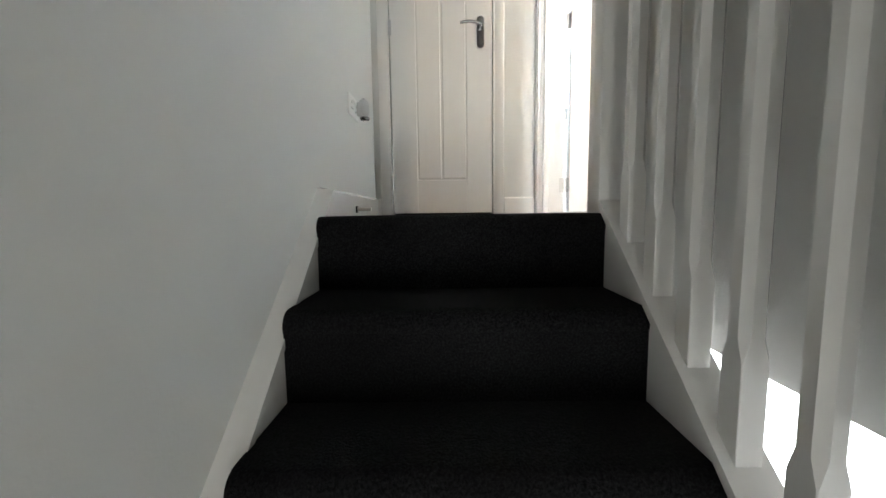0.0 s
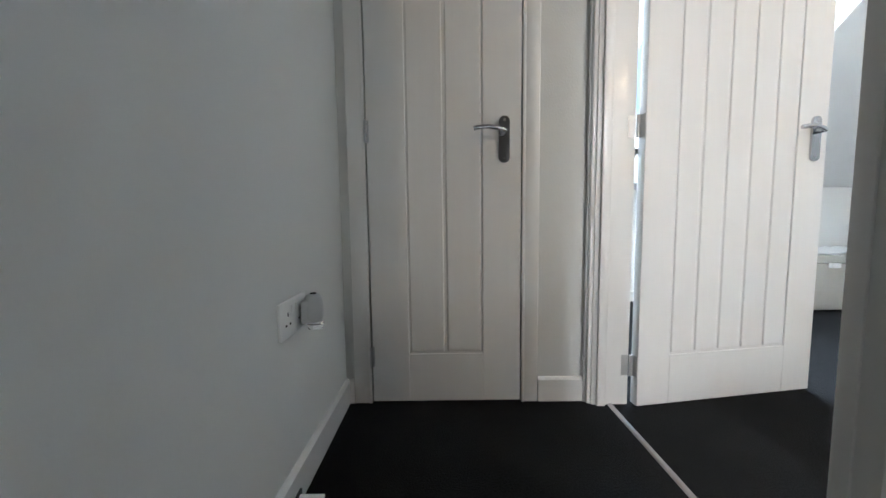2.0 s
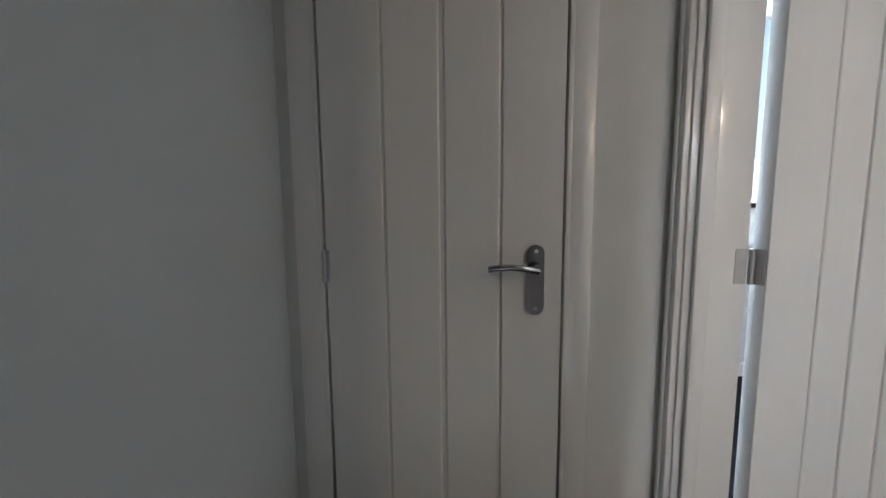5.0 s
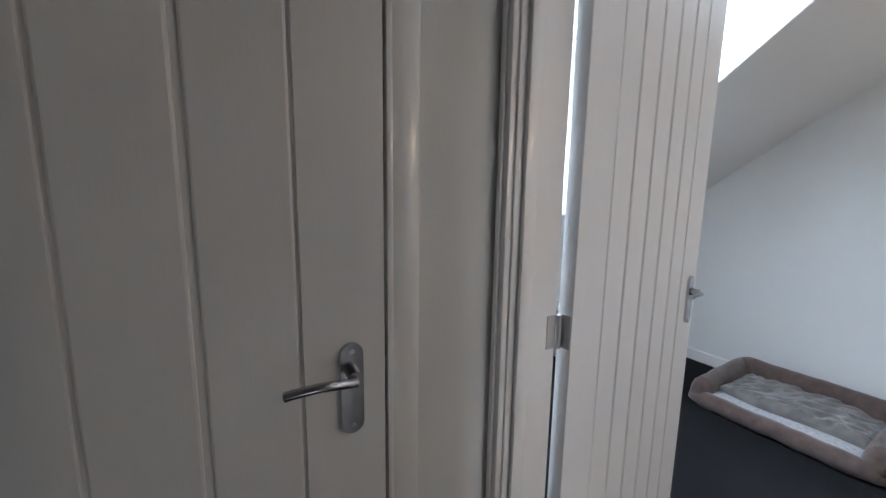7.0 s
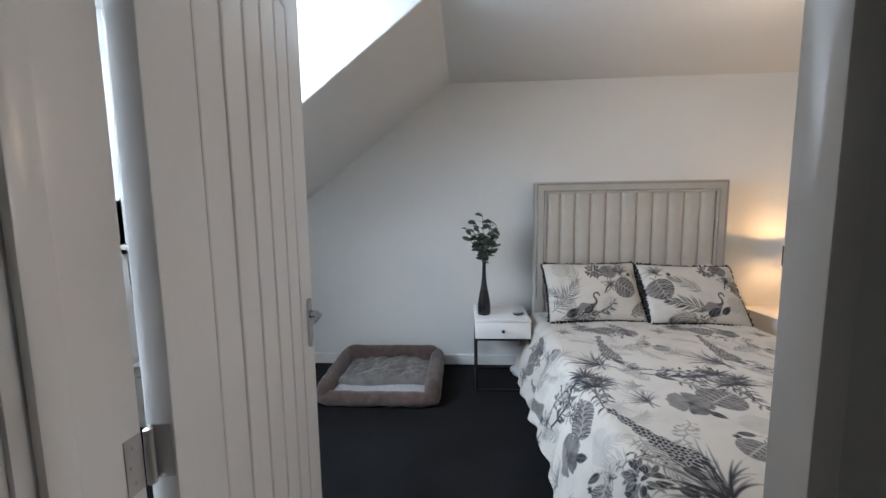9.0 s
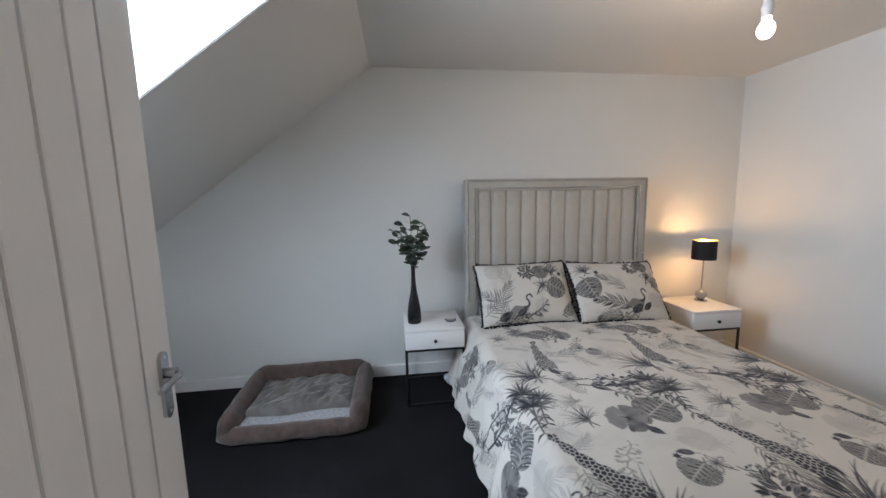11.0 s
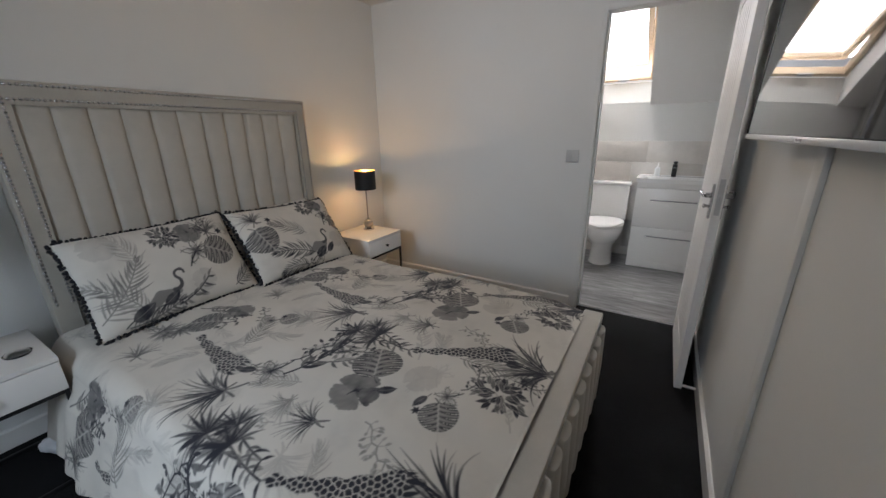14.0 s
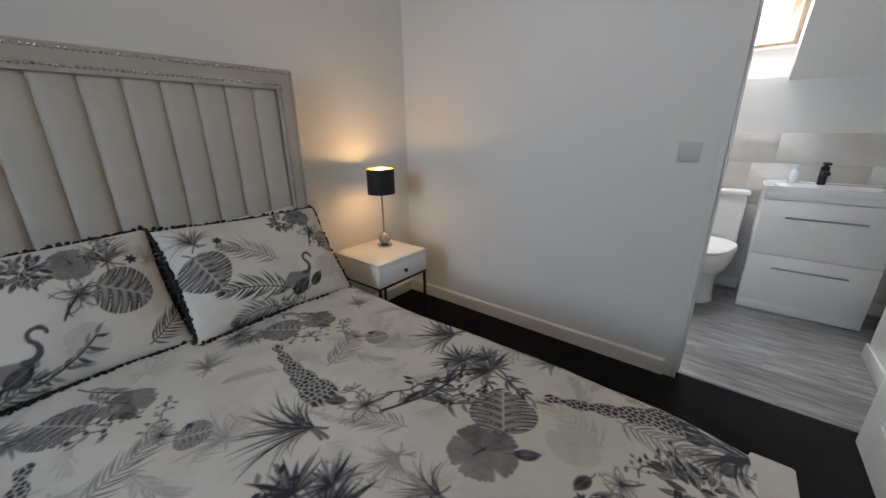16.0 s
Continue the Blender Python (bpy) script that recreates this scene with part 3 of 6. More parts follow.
for z in (0.148, 0.985, 1.80):
    bm = B()
    box(bm, 0.986, 1.010, JY1 - 0.0015, JY1 + 0.0005, z - 0.038, z + 0.038, 0.0005)
    for k in (-0.024, 0, 0.024):
        cyl(bm, (0.993 + 0.005 * (k != 0), JY1 - 0.0025, z + k), (0.993 + 0.005 * (k != 0), JY1, z + k), 0.0025, n=8)
    structure("hinge_leaf", bm, NICKEL, "satin nickel hinge leaf screwed to the door lining", "hinge")
# bathroom door, folded back along the television wall
d3 = door_leaf("door_3", 0.67, 7, "open white boarded bathroom door with thumb turn", 0.67 - 0.06, 0.0, thumb=True, lift=0.035)
d3.matrix_basis = pose(1.040, BY0 + 0.025, 0, 0, 0, 90.3) @ pose(0, -0.035, 0)
for z in (0.16, 0.985, 1.80):
    part("hinge", hinge_bm((-0.004, 0.037), (-0.0012, 0.0006, 0.004, 0.034), None, z), NICKEL, d3, "satin nickel butt hinge on the leaf edge")


# ---------- skylights ----------
def skylight(name, label, x0, x1, y0, y1, f, tilt_out, s):
    """Pine roof window lying on the roof; y0 is its low end, s the direction in which the roof rises."""
    root = thing(name, None, None, label, "skylight", kind="structure")
    ang = math.degrees(math.atan(SL)) * s
    L = abs(y1 - y0) / math.cos(math.atan(SL))
    m = Matrix.Translation(((x0 + x1) / 2, y0, f(y0) + T)) @ pose(0, 0, 0, ang, 0, 0)
    root.matrix_basis = m
    W = (x1 - x0) / 2

    def yy(v):
        return v * s
    bm = B()
    for a, b, c, d in ((-W, -W + 0.03, 0, L), (W - 0.03, W, 0, L), (-W + 0.03, W - 0.03, 0, 0.035), (-W + 0.03, W - 0.03, L - 0.035, L)):
        lo, hi = sorted((yy(c), yy(d)))
        box(bm, a, b, lo, hi, -0.02, 0.05, 0.003)
    part("frame", bm, PINE, root, "varnished pine window frame")
    sash = new("sash")
    sash.parent = root
    sash.matrix_basis = pose(0, yy(L * 0.5), 0.02, -tilt_out * s, 0, 0)
    h = L * 0.5 - 0.04
    bm = B()
    for a, b, c, d in ((-W + 0.034, -W + 0.074, -h, h), (W - 0.074, W - 0.034, -h, h), (-W + 0.074, W - 0.074, -h, -h + 0.045), (-W + 0.074, W - 0.074, h - 0.045, h)):
        box(bm, a, b, c, d, -0.02, 0.03, 0.004)
    part("sash_frame", bm, PINE, sash, "varnished pine sash")
    bm = B()
    box(bm, -W + 0.07, W - 0.07, -h + 0.04, h - 0.04, -0.004, 0.004)
    g = part("pane", bm, GLASS, sash, "clear window pane")
    g.visible_shadow = False
    bm = B()
    lo, hi = sorted((yy(L - 0.085), yy(L - 0.06)))
    box(bm, -W + 0.12, W - 0.12, lo, hi, -0.045, -0.03, 0.004)
    part("control_bar", bm, STEEL, root)
    bm = B()
    lo, hi = sorted((yy(0.012), yy(0.042)))
    box(bm, -0.05, 0.05, lo, hi, -0.034, -0.02, 0.004)
    part("catch", bm, STEEL, root)
    return root


skylight("skylight", "pine roof window tilted open in the bathroom slope", VX0, VX1, RY - 0.045, BFY - 0.30, bath_z, 13, 1)
bm = B()
prism(bm, [(-5.4, 1.5), (-2.1, 4.4), (-2.1, 4.42), (-5.4, 1.52)], "x", 0.2, 3.4)
structure("backdrop_sky", bm, DAYLIGHT, "bright overcast sky outside the bathroom skylight", "backdrop")
bm = B()
prism(bm, [(BFY - 0.35, CZ), (BFY + 0.05, CZ), (BFY + 0.05, CZ + 0.06), (BFY - 0.35, CZ + 0.06)], "x", VX0, VX1)
structure("ceiling_bath_reveal", bm, CEIL, "flat white head of the bathroom reveal", "ceiling")

# ---------- landing things ----------
sock = thing("wall_socket", None, None, "white double wall socket on the landing wall", "socket")
SY, SZ = 1.71, 0.454
bm = B()
box(bm, LX0, LX0 + 0.009, SY - 0.073, SY + 0.073, SZ - 0.043, SZ + 0.043, 0.003)
part("faceplate", bm, PLASTIC, sock)
for k in (-0.036, 0.036):
    # no holes are cut: black pads carry the shade of the pin slots
    bm = B()
    for dy, dz, w, h in ((0, 0.012, 0.004, 0.009), (-0.011, -0.012, 0.0075, 0.004), (0.011, -0.012, 0.0075, 0.004)):
        box(bm, LX0 + 0.0085, LX0 + 0.0098, SY + k + dy - w / 2, SY + k + dy + w / 2, SZ + dz - h / 2, SZ + dz + h / 2)
    part("painted_pin_holes", bm, DARK, sock)
    bm = B()
    box(bm, LX0 + 0.008, LX0 + 0.0125, SY + k * 0.35 - 0.006, SY + k * 0.35 + 0.006, SZ + 0.012, SZ + 0.03, 0.001)
    part("rocker_switch", bm, PLASTIC, sock)
fresh = thing("air_freshener", None, None, "white plug-in air freshener with clear oil bulb", "air freshener")
bm = B()
lathe(bm, [(0.019, -0.030), (0.024, -0.018), (0.024, 0.008), (0.021, 0.028), (0.016, 0.037), (0.010, 0.039)], (LX0 + 0.040, SY + 0.042, SZ + 0.005), 24)
box(bm, LX0 + 0.0135, LX0 + 0.04, SY + 0.02, SY + 0.064, SZ - 0.028, SZ + 0.03, 0.006)
part("housing", bm, mat("pale_grey_plastic", (0.55, 0.55, 0.54), 0.3, vary=0.03), fresh, smooth=50)
# solid black disc on top, coloured as the shade inside a vent
bm = B()
lathe(bm, [(0.008, 0.039), (0.008, 0.041), (0.004, 0.0415)], (LX0 + 0.040, SY + 0.042, SZ + 0.005), 16)
part("painted_vent", bm, DARK, fresh)
bm = B()
lathe(bm, [(0.010, -0.052), (0.019, -0.048), (0.021, -0.036), (0.012, -0.033)], (LX0 + 0.044, SY + 0.042, SZ + 0.005), 20)
part("oil_bulb", bm, GLASS, fresh, "clear glass oil bulb", smooth=60)
stop = thing("door_stop", None, None, "white rubber-tipped door stop low on the skirting", "door stop")
bm = B()
box(bm, 0.0, 0.006, 1.648, 1.680, 0.012, 0.040, 0.002)
part("bracket", bm, BLACKM, stop)
bm = B()
cyl(bm, (0.006, 1.664, 0.026), (0.062, 1.664, 0.026), 0.008, n=14)
part("stem", bm, PLASTIC, stop)

# ---------- bed ----------
HX = 3.416
HY0, HY1 = -0.276, 1.148
bed = thing("bed_frame", None, None, "cream velvet double bed frame with studded channelled headboard", "bed")
HZ = 1.515
bm = B()
b_ = 0.080
prism(bm, [(HY0, 0.06), (HY0, HZ), (HY1, HZ), (HY1, 0.06), (HY1 - b_, 0.06), (HY1 - b_, HZ - b_), (HY0 + b_, HZ - b_), (HY0 + b_, 0.06)], "x", HX, HX + 0.090)
bmesh.ops.bevel(bm, geom=bm.edges[:], offset=0.009, segments=2, profile=0.5, affect="EDGES")
box(bm, HX + 0.0245, HX + 0.085, HY0 + b_, HY1 - b_, 0.06, HZ - b_, 0)
part("headboard_border", bm, GREIGE, bed, "greige velvet headboard border")


def channel_bm(w, h, d, n=10):
    """A padded upright channel, bulging along +z of its own face."""
    bm = B()
    rows = []
    for j in range(5):
        v = (0, 0.02, 0.5, 0.98, 1)[j]
        e = (0.25, 0.9, 1, 0.9, 0.25)[j]
        rows.append([bm.verts.new((-d * e * math.sqrt(max(0, 1 - (2 * i / n - 1) ** 2)) ** 0.8, w * (i / n - 0.5), v * h)) for i in range(n + 1)])
    for a, b in zip(rows, rows[1:]):
        for i in range(n):
            bm.faces.new((a[i], a[i + 1], b[i + 1], b[i]))
    return bm


iw = (HY1 - HY0 - 2 * b_)
NCH = 11
ch = None
for i in range(NCH):
    y = HY0 + b_ + iw * (i + 0.5) / NCH
    if ch is None:
        ch = part("channel", channel_bm(iw / NCH, HZ - b_ - 0.35, 0.020), FABRIC, bed, smooth=60, m=pose(HX + 0.0245, y, 0.35))
    else:
        o = new("channel", ch.data)
        o.parent = bed
        o.matrix_basis = pose(HX + 0.0245, y, 0.35)
# studs round the border
sv = B()
ball(sv, (0, 0, 0), 0.0066, 0.6, 1, 1, 8)
stud_mesh = mesh_of("stud", sv, CHROME, 180)
marks = []
step = 0.0165
for off in (0.016, b_ - 0.012):
    y0, y1, zt = HY0 + off, HY1 - off, HZ - off
    k = 0
    while y0 + k * step <= y1:
        marks.append((y0 + k * step, zt))
        k += 1
    z = zt - step
    while z > 0.62:
        marks.append((y0, z))
        marks.append((y1, z))
        z -= step
bm = B()
for i, (y, z) in enumerate(marks):
    if i % 2 == 0 and i < 560:
        o = new("stud", stud_mesh)
        o.parent = bed
        o.location = (HX - 0.001, y, z)
    else:
        r = bmesh.ops.create_icosphere(bm, subdivisions=1, radius=0.0066, matrix=Matrix.Translation((HX - 0.001, y, z)) @ Matrix.Diagonal((0.5, 1, 1, 1)))
o = part("stud_trim", bm, CHROME, bed, smooth=180)
o["kind"] = "stuff"
# footboard and rails
FX0, FX1, FZ = 1.428, 1.514, 0.480
FY0 = -0.240
bm = B()
box(bm, FX0, FX1, FY0, 1.175, FZ - 0.035, FZ, 0.007)
part("footboard_cap", bm, FABRIC, bed, "flat cream velvet footboard top")
bm = B()
box(bm, FX0 + 0.0105, FX1 - 0.012, FY0 + 0.01, 1.165, 0.03, FZ - 0.035, 0.004)
part("footboard", bm, FABRIC, bed)
ch2 = None
for i in range(12):
    y = FY0 + 0.02 + (1.165 - FY0 - 0.03) * (i + 0.5) / 12
    if ch2 is None:
        ch2 = part("channel", channel_bm((1.165 - FY0 - 0.03) / 12, FZ - 0.10, 0.04), FABRIC, bed, smooth=60, m=pose(FX0 + 0.012, y, 0.055))
    else:
        o = new("channel", ch2.data)
        o.parent = bed
        o.matrix_basis = pose(FX0 + 0.012, y, 0.055)
fm = B()
k = 0
while FY0 + 0.02 + k * 0.014 < 1.165:
    bmesh.ops.create_icosphere(fm, subdivisions=1, radius=0.005, matrix=Matrix.Translation((FX0 + 0.004, FY0 + 0.02 + k * 0.014, FZ - 0.042)))
    k += 1
o = part("stud_trim", fm, STEEL, bed, smooth=180)
o["kind"] = "stuff"
for y0, y1 in ((FY0 + 0.01, FY0 + 0.05), (1.115, 1.155)):
    bm = B()
    box(bm, FX1 - 0.012, HX + 0.02, y0, y1, 0.08, 0.34, 0.008)
    part("side_rail", bm, FABRIC, bed)
for x in (1.49, 3.45):
    for y in (FY0 + 0.03, 1.13):
        bm = B()
        cyl(bm, (x, y, 0), (x, y, 0.085), 0.02, 0.026, 14)
        part("foot", bm, BLACKM, bed)
bm = B()
box(bm, 1.535, HX - 0.005, HY0 + 0.06, 1.10, 0.24, 0.44, 0.04)
thing("mattress", bm, mat("mattress_ticking", (0.7, 0.69, 0.66), 0.85, vary=0.03, bump=0.1), "white mattress under the printed duvet", "mattress")

# ---------- printed cotton ----------
INK = np.array([0.026, 0.027, 0.036])
GROUND = np.array([0.60, 0.57, 0.515])


class Cloth:
    """A sheet of cloth print: a darkness map in metres, filled by brush strokes."""

    def __init__(self, x0, x1, y0, y1, res=0.0025):
        self.x0, self.y0, self.res = x0, y0, res
        self.a = np.zeros((int((y1 - y0) / res) + 2, int((x1 - x0) / res) + 2), np.float32)

    def stroke(self, pts, widths, dark, mode="max"):
        P = np.array(pts, float)
        w = np.array(widths, float)
        m = w.max() + 2 * self.res
        h, wd = self.a.shape
        i0, i1 = int((P[:, 0].min() - m - self.x0) / self.res), int((P[:, 0].max() + m - self.x0) / self.res) + 2
        j0, j1 = int((P[:, 1].min() - m - self.y0) / self.res), int((P[:, 1].max() + m - self.y0) / self.res) + 2
        i0, j0, i1, j1 = max(i0, 0), max(j0, 0), min(i1, wd), min(j1, h)
        if i1 <= i0 or j1 <= j0:
            return
        X, Y = np.meshgrid(self.x0 + np.arange(i0, i1) * self.res, self.y0 + np.arange(j0, j1) * self.res)
        best = np.full(X.shape, -1.0)
        for k in range(len(P) - 1):
            a, b = P[k], P[k + 1]
            d = b - a
            t = np.clip(((X - a[0]) * d[0] + (Y - a[1]) * d[1]) / max(1e-9, d @ d), 0, 1)
            dist = np.hypot(X - a[0] - t * d[0], Y - a[1] - t * d[1])
            best = np.maximum(best, (w[k] + t * (w[k + 1] - w[k])) - dist)
        c = np.clip(best / self.res + 0.5, 0, 1) * dark
        v = self.a[j0:j1, i0:i1]
        if mode == "max":
            np.maximum(v, c, out=v)
        elif mode == "add":
            v[:] = np.clip(v + c, 0, 1)
        else:
            v[:] = v * (1 - c)

    def at(self, X, Y):
        h, w = self.a.shape
        fx = np.clip((X - self.x0) / self.res, 0, w - 1.001)
        fy = np.clip((Y - self.y0) / self.res, 0, h - 1.001)
        i, j = fx.astype(int), fy.astype(int)
        u, v = fx - i, fy - j
        a = self.a
        return a[j, i] * (1 - u) * (1 - v) + a[j, i + 1] * u * (1 - v) + a[j + 1, i] * (1 - u) * v + a[j + 1, i + 1] * u * v


def curve2(p, ang, length, bend, n=7):
    pts = [np.array(p, float)]
    for k in range(n):
        a = radians(ang + bend * (k + 0.5) / n)
        pts.append(pts[-1] + length / n * np.array((math.cos(a), math.sin(a))))
    return pts


rnd = random.Random(7)


def m_frond(c, x, y, r, ang, dark):
    """A wispy drooping frond of thin leaflets."""
    rib = curve2((x - r * 0.5 * math.cos(radians(ang)), y - r * 0.5 * math.sin(radians(ang))), ang - 25, r, 50, 20)
    c.stroke(rib, [r * 0.008] * len(rib), dark)
    for k in range(1, len(rib)):
        f = k / len(rib)
        for s in (-1, 1):
            L = r * 0.36 * math.sin(math.pi * (0.15 + 0.8 * f)) * rnd.uniform(0.55, 1.25)
            c.stroke(curve2(rib[k], ang + 50 * f - 25 + s * (55 - 25 * f) + rnd.uniform(-10, 10), L, -s * 45 + rnd.uniform(-12, 12), 5), [r * 0.005, r * 0.012, r * 0.012, r * 0.009, r * 0.005, 0.0003], dark * rnd.uniform(0.5, 1.1))


def m_flower(c, x, y, r, ang, dark):
    """An outlined hibiscus with dark veins."""
    for k in range(5):
        a = ang + 72 * k
        L = r * rnd.uniform(0.85, 1.05)
        left = curve2((x, y), a - 46, L * 1.12, 104, 8)
        right = curve2((x, y), a + 46, L * 1.12, -104, 8)
        c.stroke(left, [r * 0.022] * 9, dark * 0.8)
        c.stroke(right, [r * 0.022] * 9, dark * 0.8)
        for d in (-27, -18, -9, 0, 9, 18, 27):
            c.stroke(curve2((x, y), a + d, L * rnd.uniform(0.45, 0.9), rnd.uniform(-15, 15), 5), [r * 0.045, r * 0.030, r * 0.016, r * 0.01, r * 0.006, 0.0004], dark * rnd.uniform(0.5, 1))
    c.stroke(curve2((x, y), ang + 200, r * 1.1, 25, 5), [r * 0.05, r * 0.05, r * 0.045, r * 0.04, r * 0.04, r * 0.03], dark)


def m_leaf(c, x, y, r, ang, dark):
    """A plain pointed leaf on a stalk."""
    pts = curve2((x, y), ang, 2 * r, 22, 8)
    c.stroke(pts, [r * q for q in (0.05, 0.28, 0.45, 0.52, 0.5, 0.42, 0.28, 0.13, 0.01)], dark * 0.85)
    c.stroke(pts, [r * 0.02] * 9, 0.35, "cut")
    c.stroke(curve2((x, y), ang + 185, r * 0.7, 20, 4), [r * 0.04] * 5, dark)


def m_branch(c, x, y, r, ang, dark):
    """A branching sprig with narrow leaves."""
    rib = curve2((x, y), ang, 1.7 * r, 35, 10)
    c.stroke(rib, [r * 0.025] * 11, dark)
    for k in range(2, 11):
        for s in (-1, 1):
            if rnd.random() < 0.75:
                c.stroke(curve2(rib[k], ang + s * rnd.uniform(35, 75), r * rnd.uniform(0.3, 0.6), -s * 40, 5), [r * 0.01, r * 0.045, r * 0.055, r * 0.045, r * 0.02, 0.0004], dark * rnd.uniform(0.5, 1))


def m_split(c, x, y, r, ang, dark):
    """A heart-shaped split leaf: curved lobes with pale slits, a pale midrib and shaded lobes."""
    ca, sa = math.cos(radians(ang)), math.sin(radians(ang))
    h, w = c.a.shape
    i0, i1 = max(0, int((x - 1.25 * r - c.x0) / c.res)), min(w, int((x + 1.25 * r - c.x0) / c.res) + 2)
    j0, j1 = max(0, int((y - 1.25 * r - c.y0) / c.res)), min(h, int((y + 1.25 * r - c.y0) / c.res) + 2)
    if i1 <= i0 or j1 <= j0:
        return
    X, Y = np.meshgrid(c.x0 + np.arange(i0, i1) * c.res - x, c.y0 + np.arange(j0, j1) * c.res - y)
    u, v = (X * ca + Y * sa) / r, (Y * ca - X * sa) / r
    wide = 1.02 * np.sqrt(np.clip(1 - np.clip((u + 0.03) / 0.92, -1, 1) ** 2, 0, 1)) * np.clip(1.0 - 0.14 * u, 0, 1.2)
    notch = np.clip((-0.60 - u) * 2.4, 0, 1)
    e = wide - np.abs(v) - notch * (0.26 - np.abs(v)).clip(0, 1)
    q = (u - 0.50 * np.abs(v) + 0.30 * v * v) * 3.3 + 0.2 * np.sign(v)
    fr = np.abs(q - np.floor(q) - 0.5)
    far = np.clip(np.abs(v) / np.maximum(wide, 0.05), 0, 1)
    slit = (fr > 0.5 - 0.085 * np.clip((far - 0.16) * 1.4, 0, 1)) & (far > 0.20)
    tone = dark * (0.46 + 0.55 * np.clip(fr * 2, 0, 1) ** 1.5) * (0.80 + 0.4 * far)
    tone = tone * (1 - 0.55 * np.clip(1.7 - np.abs(v) * r / c.res, 0, 1))
    body = np.clip(e * r / c.res + 0.5, 0, 1)
    old = c.a[j0:j1, i0:i1]
    c.a[j0:j1, i0:i1] = np.where(slit, old * (1 - 0.9 * body), old * (1 - body) + np.clip(tone, 0, 1) * body)
    c.stroke(curve2((x - 0.85 * r * ca, y - 0.85 * r * sa), ang + 190, r * 0.45, 30, 4), [r * 0.03] * 5, dark * 0.8)


def m_grass(c, x, y, r, ang, dark):
    """A tussock of long thin arching blades."""
    n = 46
    for k in range(n):
        f = (k + rnd.uniform(-0.4, 0.4)) / (n - 1) - 0.5
        L = r * rnd.uniform(0.5, 1.1) * (1.05 - 0.5 * abs(f))
        w = r * rnd.uniform(0.009, 0.019)
        c.stroke(curve2((x + rnd.uniform(-0.06, 0.06) * r, y + rnd.uniform(-0.06, 0.06) * r), ang + f * 105, L, f * rnd.uniform(60, 170) + rnd.uniform(-20, 20), 9),
                 [w * q for q in (0.5, 0.9, 1, 1, 0.95, 0.85, 0.7, 0.5, 0.3, 0.05)], dark * rnd.uniform(0.45, 1.1))
    for k in range(4):
        c.stroke(curve2((x, y), ang + 180 + rnd.uniform(-50, 50), r * rnd.uniform(0.15, 0.4), rnd.uniform(-40, 40), 4), [r * 0.022] * 5, dark * 0.7)


def m_agave(c, x, y, r, ang, dark):
    """Two tufts of broad pointed blades on long leafy stalks."""
    ca, sa = math.cos(radians(ang)), math.sin(radians(ang))
    for ox, oy, k in ((0.0, 0.0, 0.62), (0.48, 0.10, 0.55), (0.25, -0.22, 0.42)):
        px, py = x + r * (ox * ca - oy * sa), y + r * (ox * sa + oy * ca)
        n = 15
        for i in range(n):
            f = (i + rnd.uniform(-0.25, 0.25)) / (n - 1) - 0.5
            L, w = r * k * rnd.uniform(0.7, 1.1) * (1.1 - 0.4 * abs(f)), r * k * rnd.uniform(0.055, 0.085)
            rib = curve2((px, py), ang + f * 190, L, f * rnd.uniform(0, 90), 7)
            tone = dark * rnd.uniform(0.6, 1.1)
            c.stroke(rib, [w * q for q in (0.5, 0.9, 1, 0.95, 0.8, 0.55, 0.3, 0.03)], tone * 0.8)
            c.stroke(rib, [w * q for q in (0.3, 0.35, 0.35, 0.3, 0.25, 0.18, 0.1, 0.02)], min(1, tone * 1.15))
        stem = curve2((px, py), ang + 170 + 30 * oy, r * 0.85, rnd.uniform(-25, 25), 8)
        c.stroke(stem, [r * 0.016] * 9, dark * 0.8)
        for i in (3, 5, 6, 8):
            for sg in (-1, 1):
                c.stroke(curve2(stem[i], ang + 180 + sg * rnd.uniform(35, 80), r * rnd.uniform(0.16, 0.3), sg * -50, 5), [r * q for q in (0.006, 0.02, 0.026, 0.02, 0.01, 0.001)], dark * rnd.uniform(0.5, 0.9))


def m_cluster(c, x, y, r, ang, dark):
    """A dense dark rosette of short veined leaves."""
    for k in range(64):
        a0, d0 = rnd.uniform(0, 360), r * 0.72 * math.sqrt(rnd.random())
        px, py = x + d0 * math.cos(radians(a0)), y + d0 * 0.8 * math.sin(radians(a0))
        L, w = r * rnd.uniform(0.30, 0.52), r * rnd.uniform(0.06, 0.09)
        rib = curve2((px, py), a0 + rnd.uniform(-50, 50), L, rnd.uniform(-40, 40), 5)
        c.stroke(rib, [w * q for q in (0.7, 1.25, 1.4, 1.2, 0.85, 0.35)], 0.45, "cut")
        c.stroke(rib, [w * q for q in (0.5, 0.95, 1.1, 0.9, 0.55, 0.05)], dark * rnd.uniform(0.7, 1.15))
        c.stroke(rib, [w * 0.12] * 6, 0.45, "cut")


